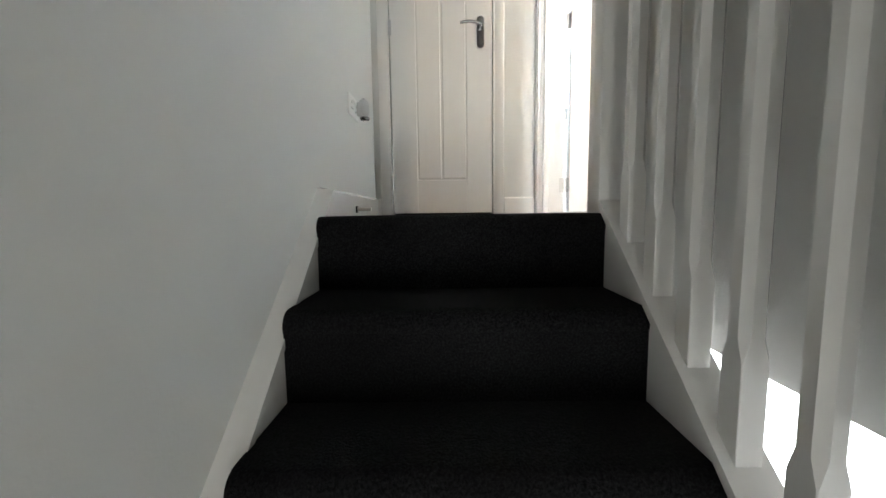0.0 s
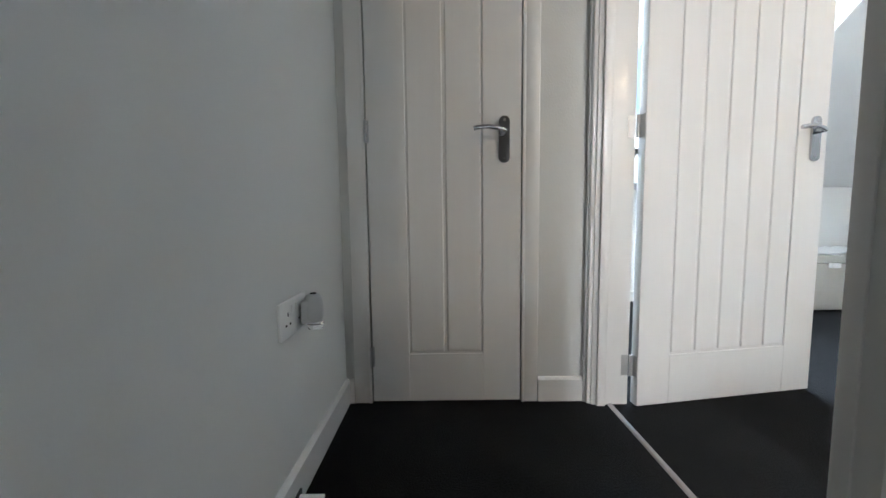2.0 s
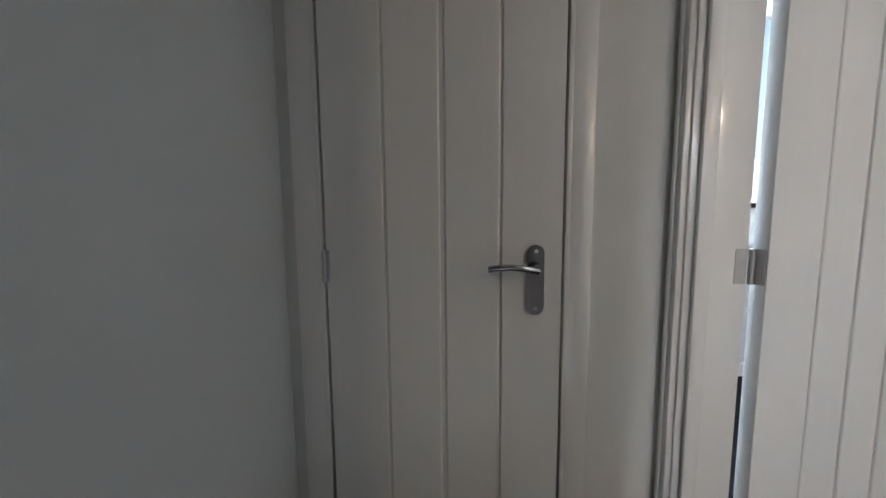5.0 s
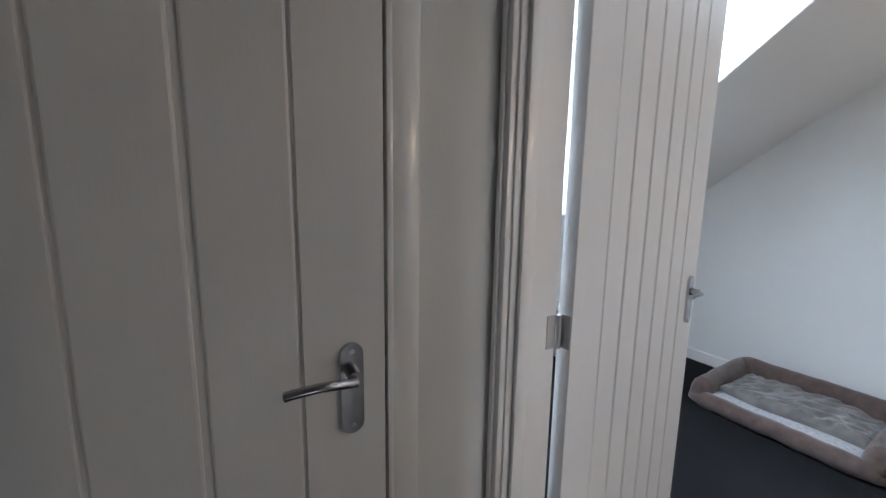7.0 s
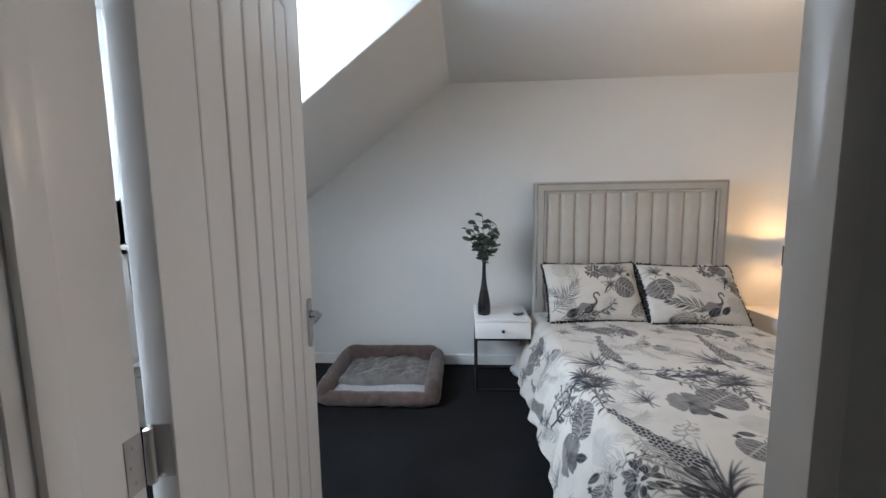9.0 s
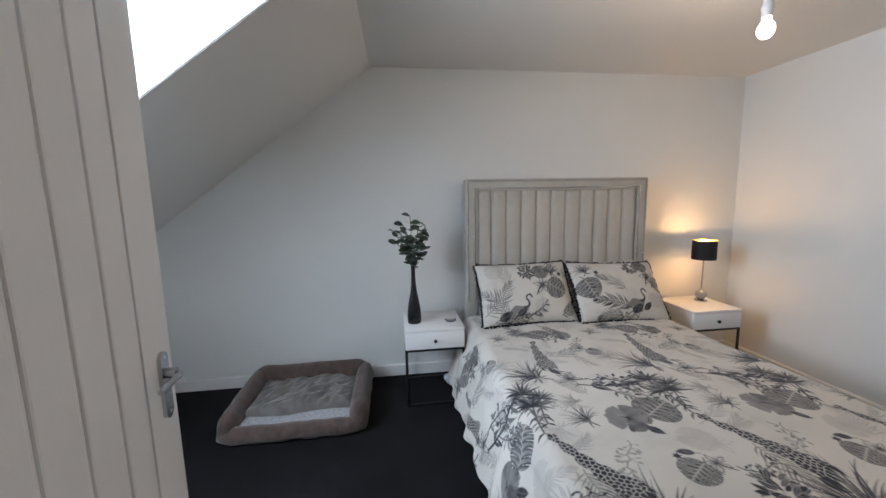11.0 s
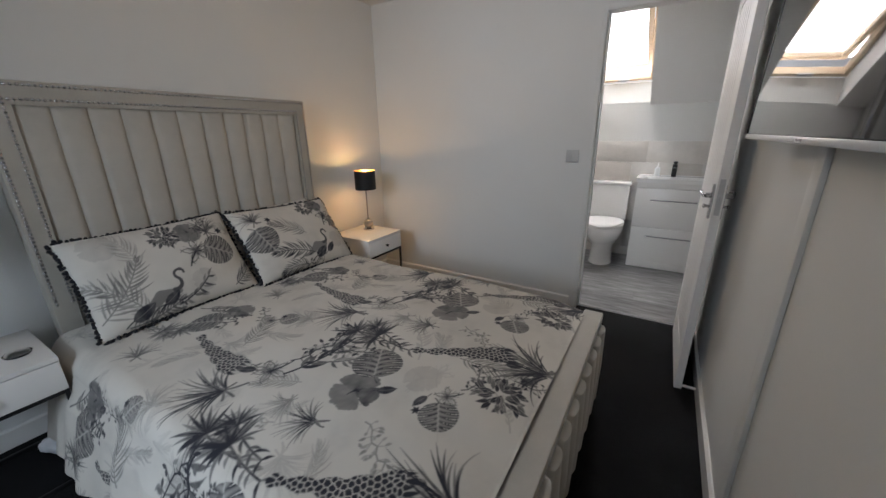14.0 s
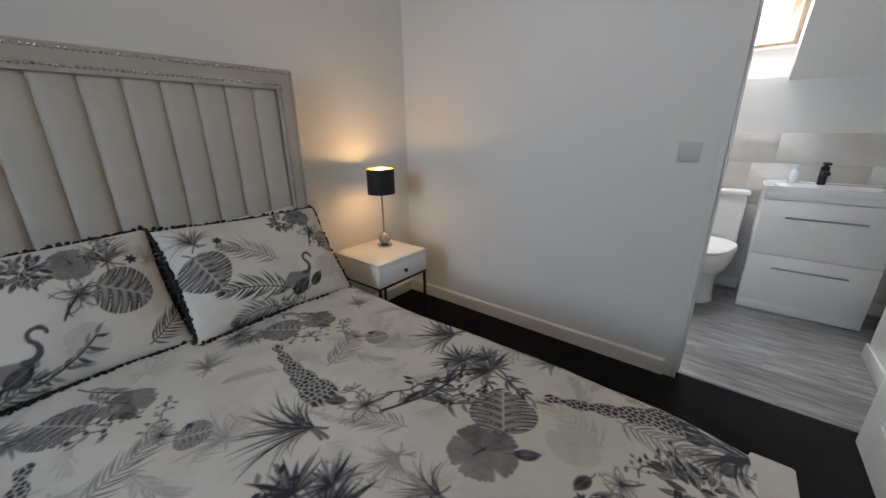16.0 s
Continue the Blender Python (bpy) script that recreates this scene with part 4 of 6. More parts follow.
def m_petals(c, x, y, r, ang, dark):
    """A broad flat watercolour bloom with wavy petals, fine veins and two pointed leaves."""
    for k in range(5):
        a = ang + 72 * k + rnd.uniform(-8, 8)
        tip = r * rnd.uniform(0.62, 0.78)
        px, py = x + tip * math.cos(radians(a)), y + tip * math.sin(radians(a))
        tone = dark * rnd.uniform(0.52, 0.72)
        c.stroke([(x, y), ((x + px) / 2, (y + py) / 2), (px, py)], [r * 0.12, r * 0.30, r * 0.34], tone)
        for d in (-30, -18, -7, 6, 17, 29):
            c.stroke([(x + tip * 0.8 * math.cos(radians(a + d)), y + tip * 0.8 * math.sin(radians(a + d))), (x + r * 0.95 * math.cos(radians(a + d * 0.9)), y + r * rnd.uniform(0.90, 1.0) * math.sin(radians(a + d * 0.9)))], [r * 0.12, r * rnd.uniform(0.09, 0.13)], tone)
            c.stroke(curve2((x, y), a + d, tip * 1.2, d * 0.6, 5), [r * q for q in (0.022, 0.016, 0.012, 0.008, 0.005, 0.002)], tone * 1.3)
    c.stroke(curve2((x, y), ang + 20, r * 0.4, 20, 3), [r * 0.05, r * 0.04, r * 0.03, r * 0.02], dark)


def m_patches(c, x, y, r, ang, dark):
    """A tapering band of plain irregular patches with pale seams."""
    rib = np.array(curve2((x, y), ang, 2.2 * r, 14, 22))
    m = 0.5 * r
    h, w = c.a.shape
    i0, i1 = max(0, int((rib[:, 0].min() - m - c.x0) / c.res)), min(w, int((rib[:, 0].max() + m - c.x0) / c.res))
    j0, j1 = max(0, int((rib[:, 1].min() - m - c.y0) / c.res)), min(h, int((rib[:, 1].max() + m - c.y0) / c.res))
    if i1 <= i0 or j1 <= j0:
        return
    X, Y = np.meshgrid(c.x0 + np.arange(i0, i1) * c.res, c.y0 + np.arange(j0, j1) * c.res)
    inside = np.full(X.shape, -1.0)
    for k, p in enumerate(rib):
        inside = np.maximum(inside, r * (0.09 + 0.24 * (k / 22) ** 1.6 + 0.03 * math.cos(k * 1.3)) - np.hypot(X - p[0], Y - p[1]))
    d1, d2 = np.full(X.shape, 9.0), np.full(X.shape, 9.0)
    for k in range(0, 23, 1):
        a = radians(ang + 14 * k / 22 + 90)
        for q in np.arange(-3, 4) + 0.5 * (k % 2):
            px = rib[k][0] + math.cos(a) * q * 0.115 * r + rnd.uniform(-0.035, 0.035) * r
            py = rib[k][1] + math.sin(a) * q * 0.115 * r + rnd.uniform(-0.035, 0.035) * r
            d = np.hypot(X - px, Y - py)
            d2 = np.minimum(d2, np.maximum(d1, d))
            d1 = np.minimum(d1, d)
    spot = np.clip(((d2 - d1) - 0.010 * r) / (0.022 * r), 0, 1) * dark * 0.85 + 0.12
    body = np.clip(inside / c.res + 0.5, 0, 1)
    c.a[j0:j1, i0:i1] = c.a[j0:j1, i0:i1] * (1 - body) + np.clip(spot, 0, 1) * body


def m_fern(c, x, y, r, ang, dark):
    """A feathered fern of close pointed leaflets along a bowed rib."""
    rib = curve2((x, y), ang - 14, 1.7 * r, 30, 15)
    c.stroke(rib, [r * 0.014] * 16, dark)
    for k in range(1, 16):
        f = k / 15
        L = r * 0.62 * math.sin(math.pi * (0.25 + 0.68 * f)) * rnd.uniform(0.8, 1.15)
        for sg in (-1, 1):
            c.stroke(curve2(rib[k], ang - 14 + 30 * f + sg * (62 - 30 * f) + rnd.uniform(-7, 7), L, -sg * rnd.uniform(10, 40), 5), [r * q for q in (0.008, 0.020, 0.024, 0.019, 0.010, 0.001)], dark * rnd.uniform(0.65, 1.15))


def m_twig(c, x, y, r, ang, dark):
    """A crooked blossom twig drawn in short dark dabs."""
    p, a = np.array((x, y), float), ang
    for k in range(9):
        a = ang + rnd.uniform(-45, 45)
        q = p + r * 0.16 * np.array((math.cos(radians(a)), math.sin(radians(a))))
        c.stroke([p, q], [r * 0.016, r * 0.014], dark)
        for m in range(rnd.randint(2, 4)):
            b = a + rnd.choice((-1, 1)) * rnd.uniform(30, 95)
            tip = q + r * rnd.uniform(0.06, 0.22) * np.array((math.cos(radians(b)), math.sin(radians(b))))
            c.stroke([q, tip], [r * 0.010, r * 0.006], dark * 0.8)
            c.stroke(curve2(tip, b + rnd.uniform(-70, 70), r * rnd.uniform(0.07, 0.17), rnd.uniform(-60, 60), 4), [r * f for f in (0.008, 0.030, 0.034, 0.022, 0.003)], dark * rnd.uniform(0.5, 1.1))
        p = q


def m_star(c, x, y, r, ang, dark):
    """A small five-pointed blossom."""
    for k in range(6):
        c.stroke(curve2((x, y), ang + 60 * k, r, 10, 4), [r * q for q in (0.05, 0.2, 0.22, 0.12, 0.02)], dark)


KINDS = {"frond": m_frond, "split": m_split, "flower": m_flower, "petals": m_petals, "leaf": m_leaf, "patches": m_patches, "branch": m_branch, "grass": m_grass,
         "agave": m_agave, "cluster": m_cluster, "fern": m_fern, "star": m_star, "twig": m_twig}
REPEAT = (-0.010, -0.592)    # the print comes again at this step across the bed
FAINT = (
    ("fern", 2.58, 0.83, 0.13, 300, 0.50), ("fern", 1.80, 0.50, 0.13, 190, 0.55), ("frond", 2.52, 0.70, 0.17, 200, 0.30), ("frond", 2.30, 0.66, 0.16, 240, 0.32),
    ("frond", 1.92, 0.46, 0.15, 300, 0.28), ("petals", 1.86, 0.65, 0.06, 20, 0.14), ("frond", 2.72, 1.00, 0.15, 60, 0.30), ("fern", 2.20, 0.86, 0.10, 30, 0.40),
)
BOLD = (
    ("split", 2.905, 0.805, 0.074, 38, 0.95), ("petals", 2.865, 0.675, 0.062, 10, 0.90), ("leaf", 2.83, 0.70, 0.028, 200, 0.9), ("patches", 2.80, 0.876, 0.150, 166, 0.80),
    ("grass", 2.40, 1.01, 0.20, 36, 0.85), ("grass", 2.87, 1.07, 0.10, 330, 0.75), ("flower", 2.66, 0.655, 0.042, 20, 0.95), ("split", 2.60, 0.602, 0.046, 240, 0.75),
    ("star", 2.64, 0.60, 0.014, 0, 0.9), ("agave", 2.16, 0.525, 0.20, 355, 1.0), ("petals", 2.015, 0.80, 0.078, 40, 1.0), ("split", 2.045, 0.656, 0.086, 300, 1.0),
    ("leaf", 1.955, 0.765, 0.032, 205, 1.0), ("leaf", 2.40, 0.895, 0.034, 20, 1.0),
)
BOLDER = (
    ("flower", 2.345, 0.872, 0.072, 40, 1.0), ("branch", 2.29, 0.86, 0.17, 240, 0.90), ("branch", 2.24, 0.76, 0.11, 200, 0.70), ("grass", 2.03, 0.95, 0.11, 25, 0.85),
    ("patches", 1.965, 0.530, 0.150, 199, 0.95), ("grass", 1.53, 0.385, 0.24, 8, 0.90), ("cluster", 1.616, 0.585, 0.092, 0, 1.0), ("leaf", 1.65, 0.44, 0.036, 215, 1.0),
    ("leaf", 1.575, 0.495, 0.030, 240, 0.9), ("flower", 1.745, 0.685, 0.048, 10, 1.0), ("leaf", 1.80, 0.715, 0.028, 60, 0.9), ("split", 1.728, 0.765, 0.058, 120, 0.95),
    ("star", 1.80, 0.775, 0.016, 20, 0.9), ("agave", 3.00, 0.93, 0.14, 200, 0.7), ("branch", 3.05, 0.75, 0.11, 200, 0.7),
)


TWIGS = (
    ("twig", 2.33, 0.80, 0.20, 255, 0.95), ("twig", 2.27, 0.72, 0.15, 215, 0.9), ("twig", 2.92, 0.90, 0.16, 230, 0.8), ("twig", 2.95, 0.72, 0.13, 190, 0.8), ("twig", 2.68, 0.68, 0.10, 330, 0.8),
    ("twig", 1.72, 0.64, 0.12, 250, 0.85), ("twig", 1.60, 0.50, 0.12, 200, 0.8), ("twig", 2.50, 0.93, 0.12, 200, 0.7), ("twig", 1.90, 0.88, 0.13, 150, 0.45), ("grass", 2.52, 0.56, 0.12, 20, 0.35),
    ("grass", 2.16, 0.93, 0.10, 80, 0.5), ("twig", 2.12, 0.42, 0.10, 20, 0.4),
)


def scatter(c, items, dx=0.0, dy=0.0, deepen=1.1):
    for kind, x, y, r, a, d in items:
        KINDS[kind](c, x + dx, y + dy, r, a, min(1.0, d * deepen))


def print_mat(name):
    m = mat(name, (0.7, 0.68, 0.63), 0.85, spec=0.15, sheen=0.12)
    t = m.node_tree
    b = t.nodes["Principled BSDF"]
    at = t.nodes.new("ShaderNodeVertexColor")
    at.layer_name = "print"
    co = t.nodes.new("ShaderNodeTexCoord")
    n = t.nodes.new("ShaderNodeTexNoise")
    n.inputs["Scale"].default_value = 7
    n.inputs["Detail"].default_value = 6
    t.links.new(co.outputs["Object"], n.inputs["Vector"])
    mr = t.nodes.new("ShaderNodeMapRange")
    mr.inputs["To Min"].default_value, mr.inputs["To Max"].default_value = 0.92, 1.06
    t.links.new(n.outputs[0], mr.inputs[0])
    sc = t.nodes.new("ShaderNodeVectorMath")
    sc.operation = "SCALE"
    t.links.new(at.outputs[0], sc.inputs[0])
    t.links.new(mr.outputs[0], sc.inputs["Scale"])
    t.links.new(sc.outputs[0], b.inputs["Base Color"])
    w = t.nodes.new("ShaderNodeTexNoise")
    w.inputs["Scale"].default_value = 420
    t.links.new(co.outputs["Object"], w.inputs["Vector"])
    bp = t.nodes.new("ShaderNodeBump")
    bp.inputs["Strength"].default_value = 0.2
    bp.inputs["Distance"].default_value = 0.002
    t.links.new(w.outputs[0], bp.inputs["Height"])
    t.links.new(bp.outputs[0], b.inputs["Normal"])
    return m


PRINTED = print_mat("jungle_print_cotton")


def grid_mesh(name, V, shape, dark, material):
    """A cloth mesh from an array of places (rows x columns) with its printed colour."""
    nr, nc = shape
    idx = np.arange(nr * nc).reshape(nr, nc)
    q = np.stack([idx[:-1, :-1], idx[:-1, 1:], idx[1:, 1:], idx[1:, :-1]], -1).reshape(-1, 4)
    me = bpy.data.meshes.new(name)
    me.from_pydata(V.reshape(-1, 3).tolist(), [], q.tolist())
    d = np.clip(dark.reshape(-1, 1) * 1.1, 0, 1) ** 0.8
    col = GROUND * (1 - d) + INK * d
    ca = me.color_attributes.new("print", "FLOAT_COLOR", "POINT")
    ca.data.foreach_set("color", np.concatenate([col, np.ones((len(col), 1))], 1).astype(np.float32).ravel())
    me.materials.append(material)
    me.polygons.foreach_set("use_smooth", [True] * len(me.polygons))
    me.update()
    return me


def soft_noise(X, Y, seed, scale, octaves=3):
    """Smooth wrinkles from a sum of turned waves."""
    r = np.random.RandomState(seed)
    out = np.zeros_like(X)
    for o in range(octaves):
        for k in range(5):
            a = r.uniform(0, 2 * np.pi)
            f = scale * 2 ** o * r.uniform(0.7, 1.3)
            out += np.sin((X * np.cos(a) + Y * np.sin(a)) * f + r.uniform(0, 6.28)) / 2 ** (o * 1.2)
    return out / 5


# duvet: laid over the mattress, hanging at both sides, tucked behind the footboard
cloth = Cloth(1.45, 3.45, -0.75, 1.65)
fill = random.Random(19)
for k in range(120):
    kind = fill.choice(("frond", "frond", "fern", "branch", "grass", "flower"))
    KINDS[kind](cloth, fill.uniform(1.5, 3.35), fill.uniform(-0.6, 1.55), fill.uniform(0.03, 0.06) if kind == "flower" else fill.uniform(0.06, 0.13), fill.uniform(0, 360), fill.uniform(0.10, 0.30))
for items in (FAINT, TWIGS, BOLD, BOLDER):
    for k in (-2, -1, 0, 1, 2):
        scatter(cloth, items, REPEAT[0] * k, REPEAT[1] * k)


def wash(c, seed, strength):
    """A faint watercolour wash that breaks up the bare ground."""
    h, w = c.a.shape
    X, Y = np.meshgrid(np.arange(w) * c.res, np.arange(h) * c.res)
    n = soft_noise(X, Y, seed, 22.0, 4)
    fine = soft_noise(X, Y, seed + 1, 110.0, 3)
    c.a = np.clip(c.a * (1 + 0.16 * fine) + strength * np.clip(n, 0, 1) * (1 + 0.8 * fine), 0, 1)


wash(cloth, 51, 0.07)
nx, nv = 840, 900
us = np.linspace(1.502, 3.37, nx)
vs = np.linspace(-0.70, 1.60, nv)         # along the cloth's width; beyond the bed's edge it hangs
U, Vv = np.meshgrid(us, vs)
YA, YB, R = -0.190, 1.120, 0.085


def drape(U, V):
    top = 0.515 + 0.012 * soft_noise(U, V, 3, 6.0, 2) + 0.0035 * soft_noise(U, V, 5, 26.0, 2)
    mid = np.clip((V - YA) / (YB - YA), 0, 1)
    top = top + 0.02 * np.sin(np.pi * mid) - 0.035 * np.clip((1.75 - U) / 0.24, 0, 1) ** 2
    Y = V.copy()
    Z = top.copy()
    for s, edge in ((1, YB), (-1, YA)):
        o = (V - edge) * s
        arc = R * np.pi / 2
        on = (o > 0) & (o <= arc)
        th = np.clip(o / R, 0, np.pi / 2)
        Y = np.where(on, edge + s * R * np.sin(th), Y)
        Z = np.where(on, top - R + R * np.cos(th), Z)
        far = o > arc
        drop = np.clip(o - arc, 0, 1)
        flare = 0.02 + (0.10 * s if s > 0 else 0.03) * np.abs(drop) / 0.4
        fold = 0.013 * np.clip(drop / 0.15, 0, 1) * (np.sin(U * 17 + 2.2 * np.sin(U * 5)) + 0.5 * np.sin(U * 41 + 1.3))
        Y = np.where(far, edge + s * (R + np.abs(flare) * np.clip(drop / 0.1, 0, 1) + fold), Y)
        Z = np.where(far, np.maximum(top - R - drop * 0.985, 0.035), Z)
    return np.stack([U, Y, Z], -1)


P = drape(U, Vv)
me = grid_mesh("duvet", P, (nv, nx), np.clip(cloth.at(U, Vv), 0, 1), PRINTED)
duvet = tagged(new("duvet", me), "cream duvet with grey jungle leaf print, draped over the bed", "duvet")


# pillows leaning on the headboard
def pillow(name, label, m, w, h, th, dark, material, seed, plump=1.0):
    n = 190
    a = np.linspace(-1, 1, n)
    A, Bv = np.meshgrid(a, a)
    prof = (1 - np.abs(A) ** 2.6) * (1 - np.abs(Bv) ** 2.6)
    z = th * np.clip(prof, 0, 1) ** 0.5 * plump + 0.010 * soft_noise(A, Bv, seed, 4.5, 3) * np.clip(prof, 0, 1) ** 0.3
    X = A * w / 2 * (1 - 0.05 * (1 - Bv ** 2) * np.abs(A) ** 3)
    Y = Bv * h / 2 * (1 - 0.06 * (1 - A ** 2) * np.abs(Bv) ** 3)
    root = thing(name, None, None, label, "pillow")
    root.matrix_basis = m
    front = new("front", grid_mesh("pillow_front", np.stack([X, Y, z], -1), (n, n), dark(X, Y), material))
    front.parent = root
    back = new("back", grid_mesh("pillow_back", np.stack([X, Y, -0.7 * z], -1)[:, ::-1], (n, n), 0 * X, material))
    back.parent = root
    return root, w, h


LEANING = (
    ("petals", -0.22, 0.15, 0.06, 0, 0.15), ("fern", -0.31, -0.16, 0.17, 48, 0.5), ("fern", -0.16, -0.19, 0.15, 128, 0.5), ("fern", -0.24, -0.21, 0.13, 10, 0.7), ("twig", -0.02, -0.17, 0.12, 170, 0.8), ("twig", 0.14, 0.09, 0.10, 60, 0.9), ("fern", -0.12, 0.02, 0.12, 110, 0.25), ("fern", 0.21, -0.19, 0.11, 40, 0.95),
    ("leaf", -0.22, -0.19, 0.05, 15, 0.9), ("leaf", -0.10, -0.17, 0.04, 20, 0.9), ("petals", 0.11, 0.125, 0.055, 80, 1.0), ("flower", 0.10, 0.02, 0.075, 20, 1.0),
    ("split", 0.205, 0.0, 0.078, 330, 1.0), ("cluster", 0.01, 0.13, 0.07, 0, 1.0), ("grass", 0.19, 0.11, 0.12, 95, 0.9), ("star", 0.25, 0.105, 0.020, 0, 1.0), ("grass", 0.29, 0.09, 0.09, 60, 0.4),
    ("petals", 0.08, -0.12, 0.05, 0, 0.14), ("branch", -0.05, -0.19, 0.10, 10, 0.8),
)
TILTED = (
    ("split", -0.235, 0.0, 0.082, 290, 1.0), ("grass", -0.24, 0.12, 0.11, 110, 0.9), ("star", -0.165, 0.115, 0.020, 0, 1.0), ("fern", 0.02, -0.02, 0.13, 150, 0.55),
    ("fern", 0.02, -0.15, 0.15, 165, 0.9), ("fern", -0.03, -0.20, 0.11, 180, 0.8), ("leaf", 0.03, -0.17, 0.05, 15, 0.9), ("leaf", 0.12, -0.16, 0.04, 25, 0.9),
    ("cluster", 0.11, 0.15, 0.062, 0, 1.0), ("petals", 0.20, 0.165, 0.05, 60, 1.0), ("flower", 0.22, 0.075, 0.07, 30, 1.0), ("split", 0.29, 0.02, 0.06, 250, 0.8), ("petals", 0.22, -0.10, 0.05, 0, 0.14), ("twig", 0.10, -0.17, 0.12, 190, 0.8), ("twig", 0.20, 0.12, 0.10, 300, 0.9),
)


def pillow_print(items, seed, nx, ny):
    """A pillow's print; a plain curved sweep stands where the cloth has its bird."""
    c = Cloth(-0.36, 0.36, -0.26, 0.26, 0.002)
    scatter(c, items)
    wash(c, seed, 0.07)
    neck = curve2((nx, ny), -15, 0.075, 150, 10)
    neck += curve2(neck[-1], 135, 0.055, -150, 10)[1:]
    neck += curve2(neck[-1], -20, 0.024, -75, 5)[1:]
    c.stroke(neck, [0.009 - 0.004 * min(1, k / 14) + (0.002 if k in (20, 21) else 0) for k in range(len(neck))], 0.8)
    c.stroke([(nx - 0.115, ny - 0.045), (nx - 0.055, ny - 0.010), (nx + 0.015, ny - 0.010)], [0.010, 0.026, 0.012], 0.55)
    return c


PRINT_A, PRINT_B = pillow_print(LEANING, 61, -0.05, -0.125), pillow_print(TILTED, 62, 0.10, -0.105)
tuft = B()
for k in range(5):
    bmesh.ops.create_icosphere(tuft, subdivisions=1, radius=0.0075, matrix=Matrix.Translation((rnd.uniform(-0.007, 0.007), rnd.uniform(-0.007, 0.007), rnd.uniform(-0.006, 0.006))))
tuft_mesh = mesh_of("pompom", tuft, mat("black_trim", (0.012, 0.012, 0.016), 0.9, vary=0.3, scale=80), 60)


def trimmed_pillow(label, pc, cx, cy, cz, tilt, turn, roll, seed):
    m = Matrix.Translation((cx, cy, cz)) @ pose(0, 0, 0, 0, 0, -90 + turn) @ pose(0, 0, 0, tilt, 0, 0) @ pose(0, 0, 0, 0, 0, roll)
    root, w, h = pillow("pillow", label, m, 0.67, 0.45, 0.085, lambda X, Y: np.clip(pc.at(X, Y), 0, 1), PRINTED, seed)
    tagged(root, group="printed pillows")
    for side in range(4):
        cnt = 34 if side % 2 == 0 else 23
        for k in range(cnt):
            f = -1 + 2 * (k + 0.5) / cnt
            if side == 0:
                p = (f * w / 2 * 0.985, h / 2 * (1 - 0.06 * (1 - f * f)) + 0.003, 0)
            elif side == 2:
                p = (f * w / 2 * 0.985, -h / 2 * (1 - 0.06 * (1 - f * f)) - 0.003, 0)
            else:
                p = ((1 if side == 1 else -1) * (w / 2 * (1 - 0.05 * (1 - f * f)) + 0.003), f * h / 2 * 0.985, 0)
            o = new("pompom", tuft_mesh)
            o.parent = root
            o.matrix_basis = pose(p[0] + rnd.uniform(-0.003, 0.003), p[1] + rnd.uniform(-0.003, 0.003), p[2] + rnd.uniform(-0.004, 0.004), 40 * k, 70 * k, 25 * k)
    return root


trimmed_pillow("jungle print pillow with black pompom edge, leaning on headboard", PRINT_A, 3.205, 0.775, 0.715, 56, 0, 0.5, 11)
trimmed_pillow("jungle print pillow with black pompom edge, slightly tilted", PRINT_B, 3.165, 0.112, 0.705, 54, 3, -2.5, 12)
for cy, sd in ((0.70, 21), (0.14, 22)):
    m = Matrix.Translation((3.335, cy, 0.665)) @ pose(0, 0, 0, 0, 0, -90) @ pose(0, 0, 0, 68, 0, 0)
    r, _, _ = pillow("pillow", "plain white pillow behind the printed one", m, 0.66, 0.46, 0.07, lambda X, Y: 0 * X, PRINTED, sd)

# ---------- bedside tables ----------


def bedside(x0, y0, label):
    """White single-drawer bedside table on a black metal frame."""
    w, d = 0.395, 0.40
    zt, zb = 0.535, 0.395
    root = thing("bedside_table", None, None, label, "bedside table", "bedside tables")
    root.matrix_basis = pose(x0, y0, 0)
    bm = B()
    box(bm, 0.0, d, 0, w, zt - 0.018, zt, 0.002)
    part("top", bm, LACQ, root)
    bm = B()
    box(bm, 0.012, d, 0, 0.016, zb, zt - 0.018, 0.0015)
    box(bm, 0.012, d, w - 0.016, w, zb, zt - 0.018, 0.0015)
    box(bm, 0.012, d, 0.016, w - 0.016, zb, zb + 0.014)
    box(bm, d - 0.012, d, 0.016, w - 0.016, zb + 0.014, zt - 0.018)
    part("body", bm, LACQ, root)
    bm = B()
    box(bm, 0.0, 0.018, 0.003, w - 0.003, zb + 0.002, zt - 0.021, 0.002)
    dr = part("drawer", bm, LACQ, root)
    bm = B()
    cyl(bm, (-0.012, w / 2, (zt + zb) / 2 - 0.01), (0, w / 2, (zt + zb) / 2 - 0.01), 0.005, n=12)
    ball(bm, (-0.018, w / 2, (zt + zb) / 2 - 0.01), 0.012, 0.7, 1, 1, 16)
    part("knob", bm, BLACKM, dr, "small round black knob", smooth=60)
    t = 0.014
    for x in (0.002, d - 0.002 - t):
        for y in (0.002, w - 0.002 - t):
            bm = B()
            box(bm, x, x + t, y, y + t, 0, zb, 0.001)
            part("leg", bm, BLACKM, root)
    for z in (0.001, zb - t):
        for x in (0.002, d - 0.002 - t):
            bm = B()
            box(bm, x, x + t, 0.002 + t, w - 0.002 - t, z, z + t, 0.001)
            part("rail", bm, BLACKM, root)
        for y in (0.002, w - 0.002 - t):
            bm = B()
            box(bm, 0.002 + t, d - 0.002 - t, y, y + t, z, z + t, 0.001)
            part("rail", bm, BLACKM, root)
    return root


NX = 3.10
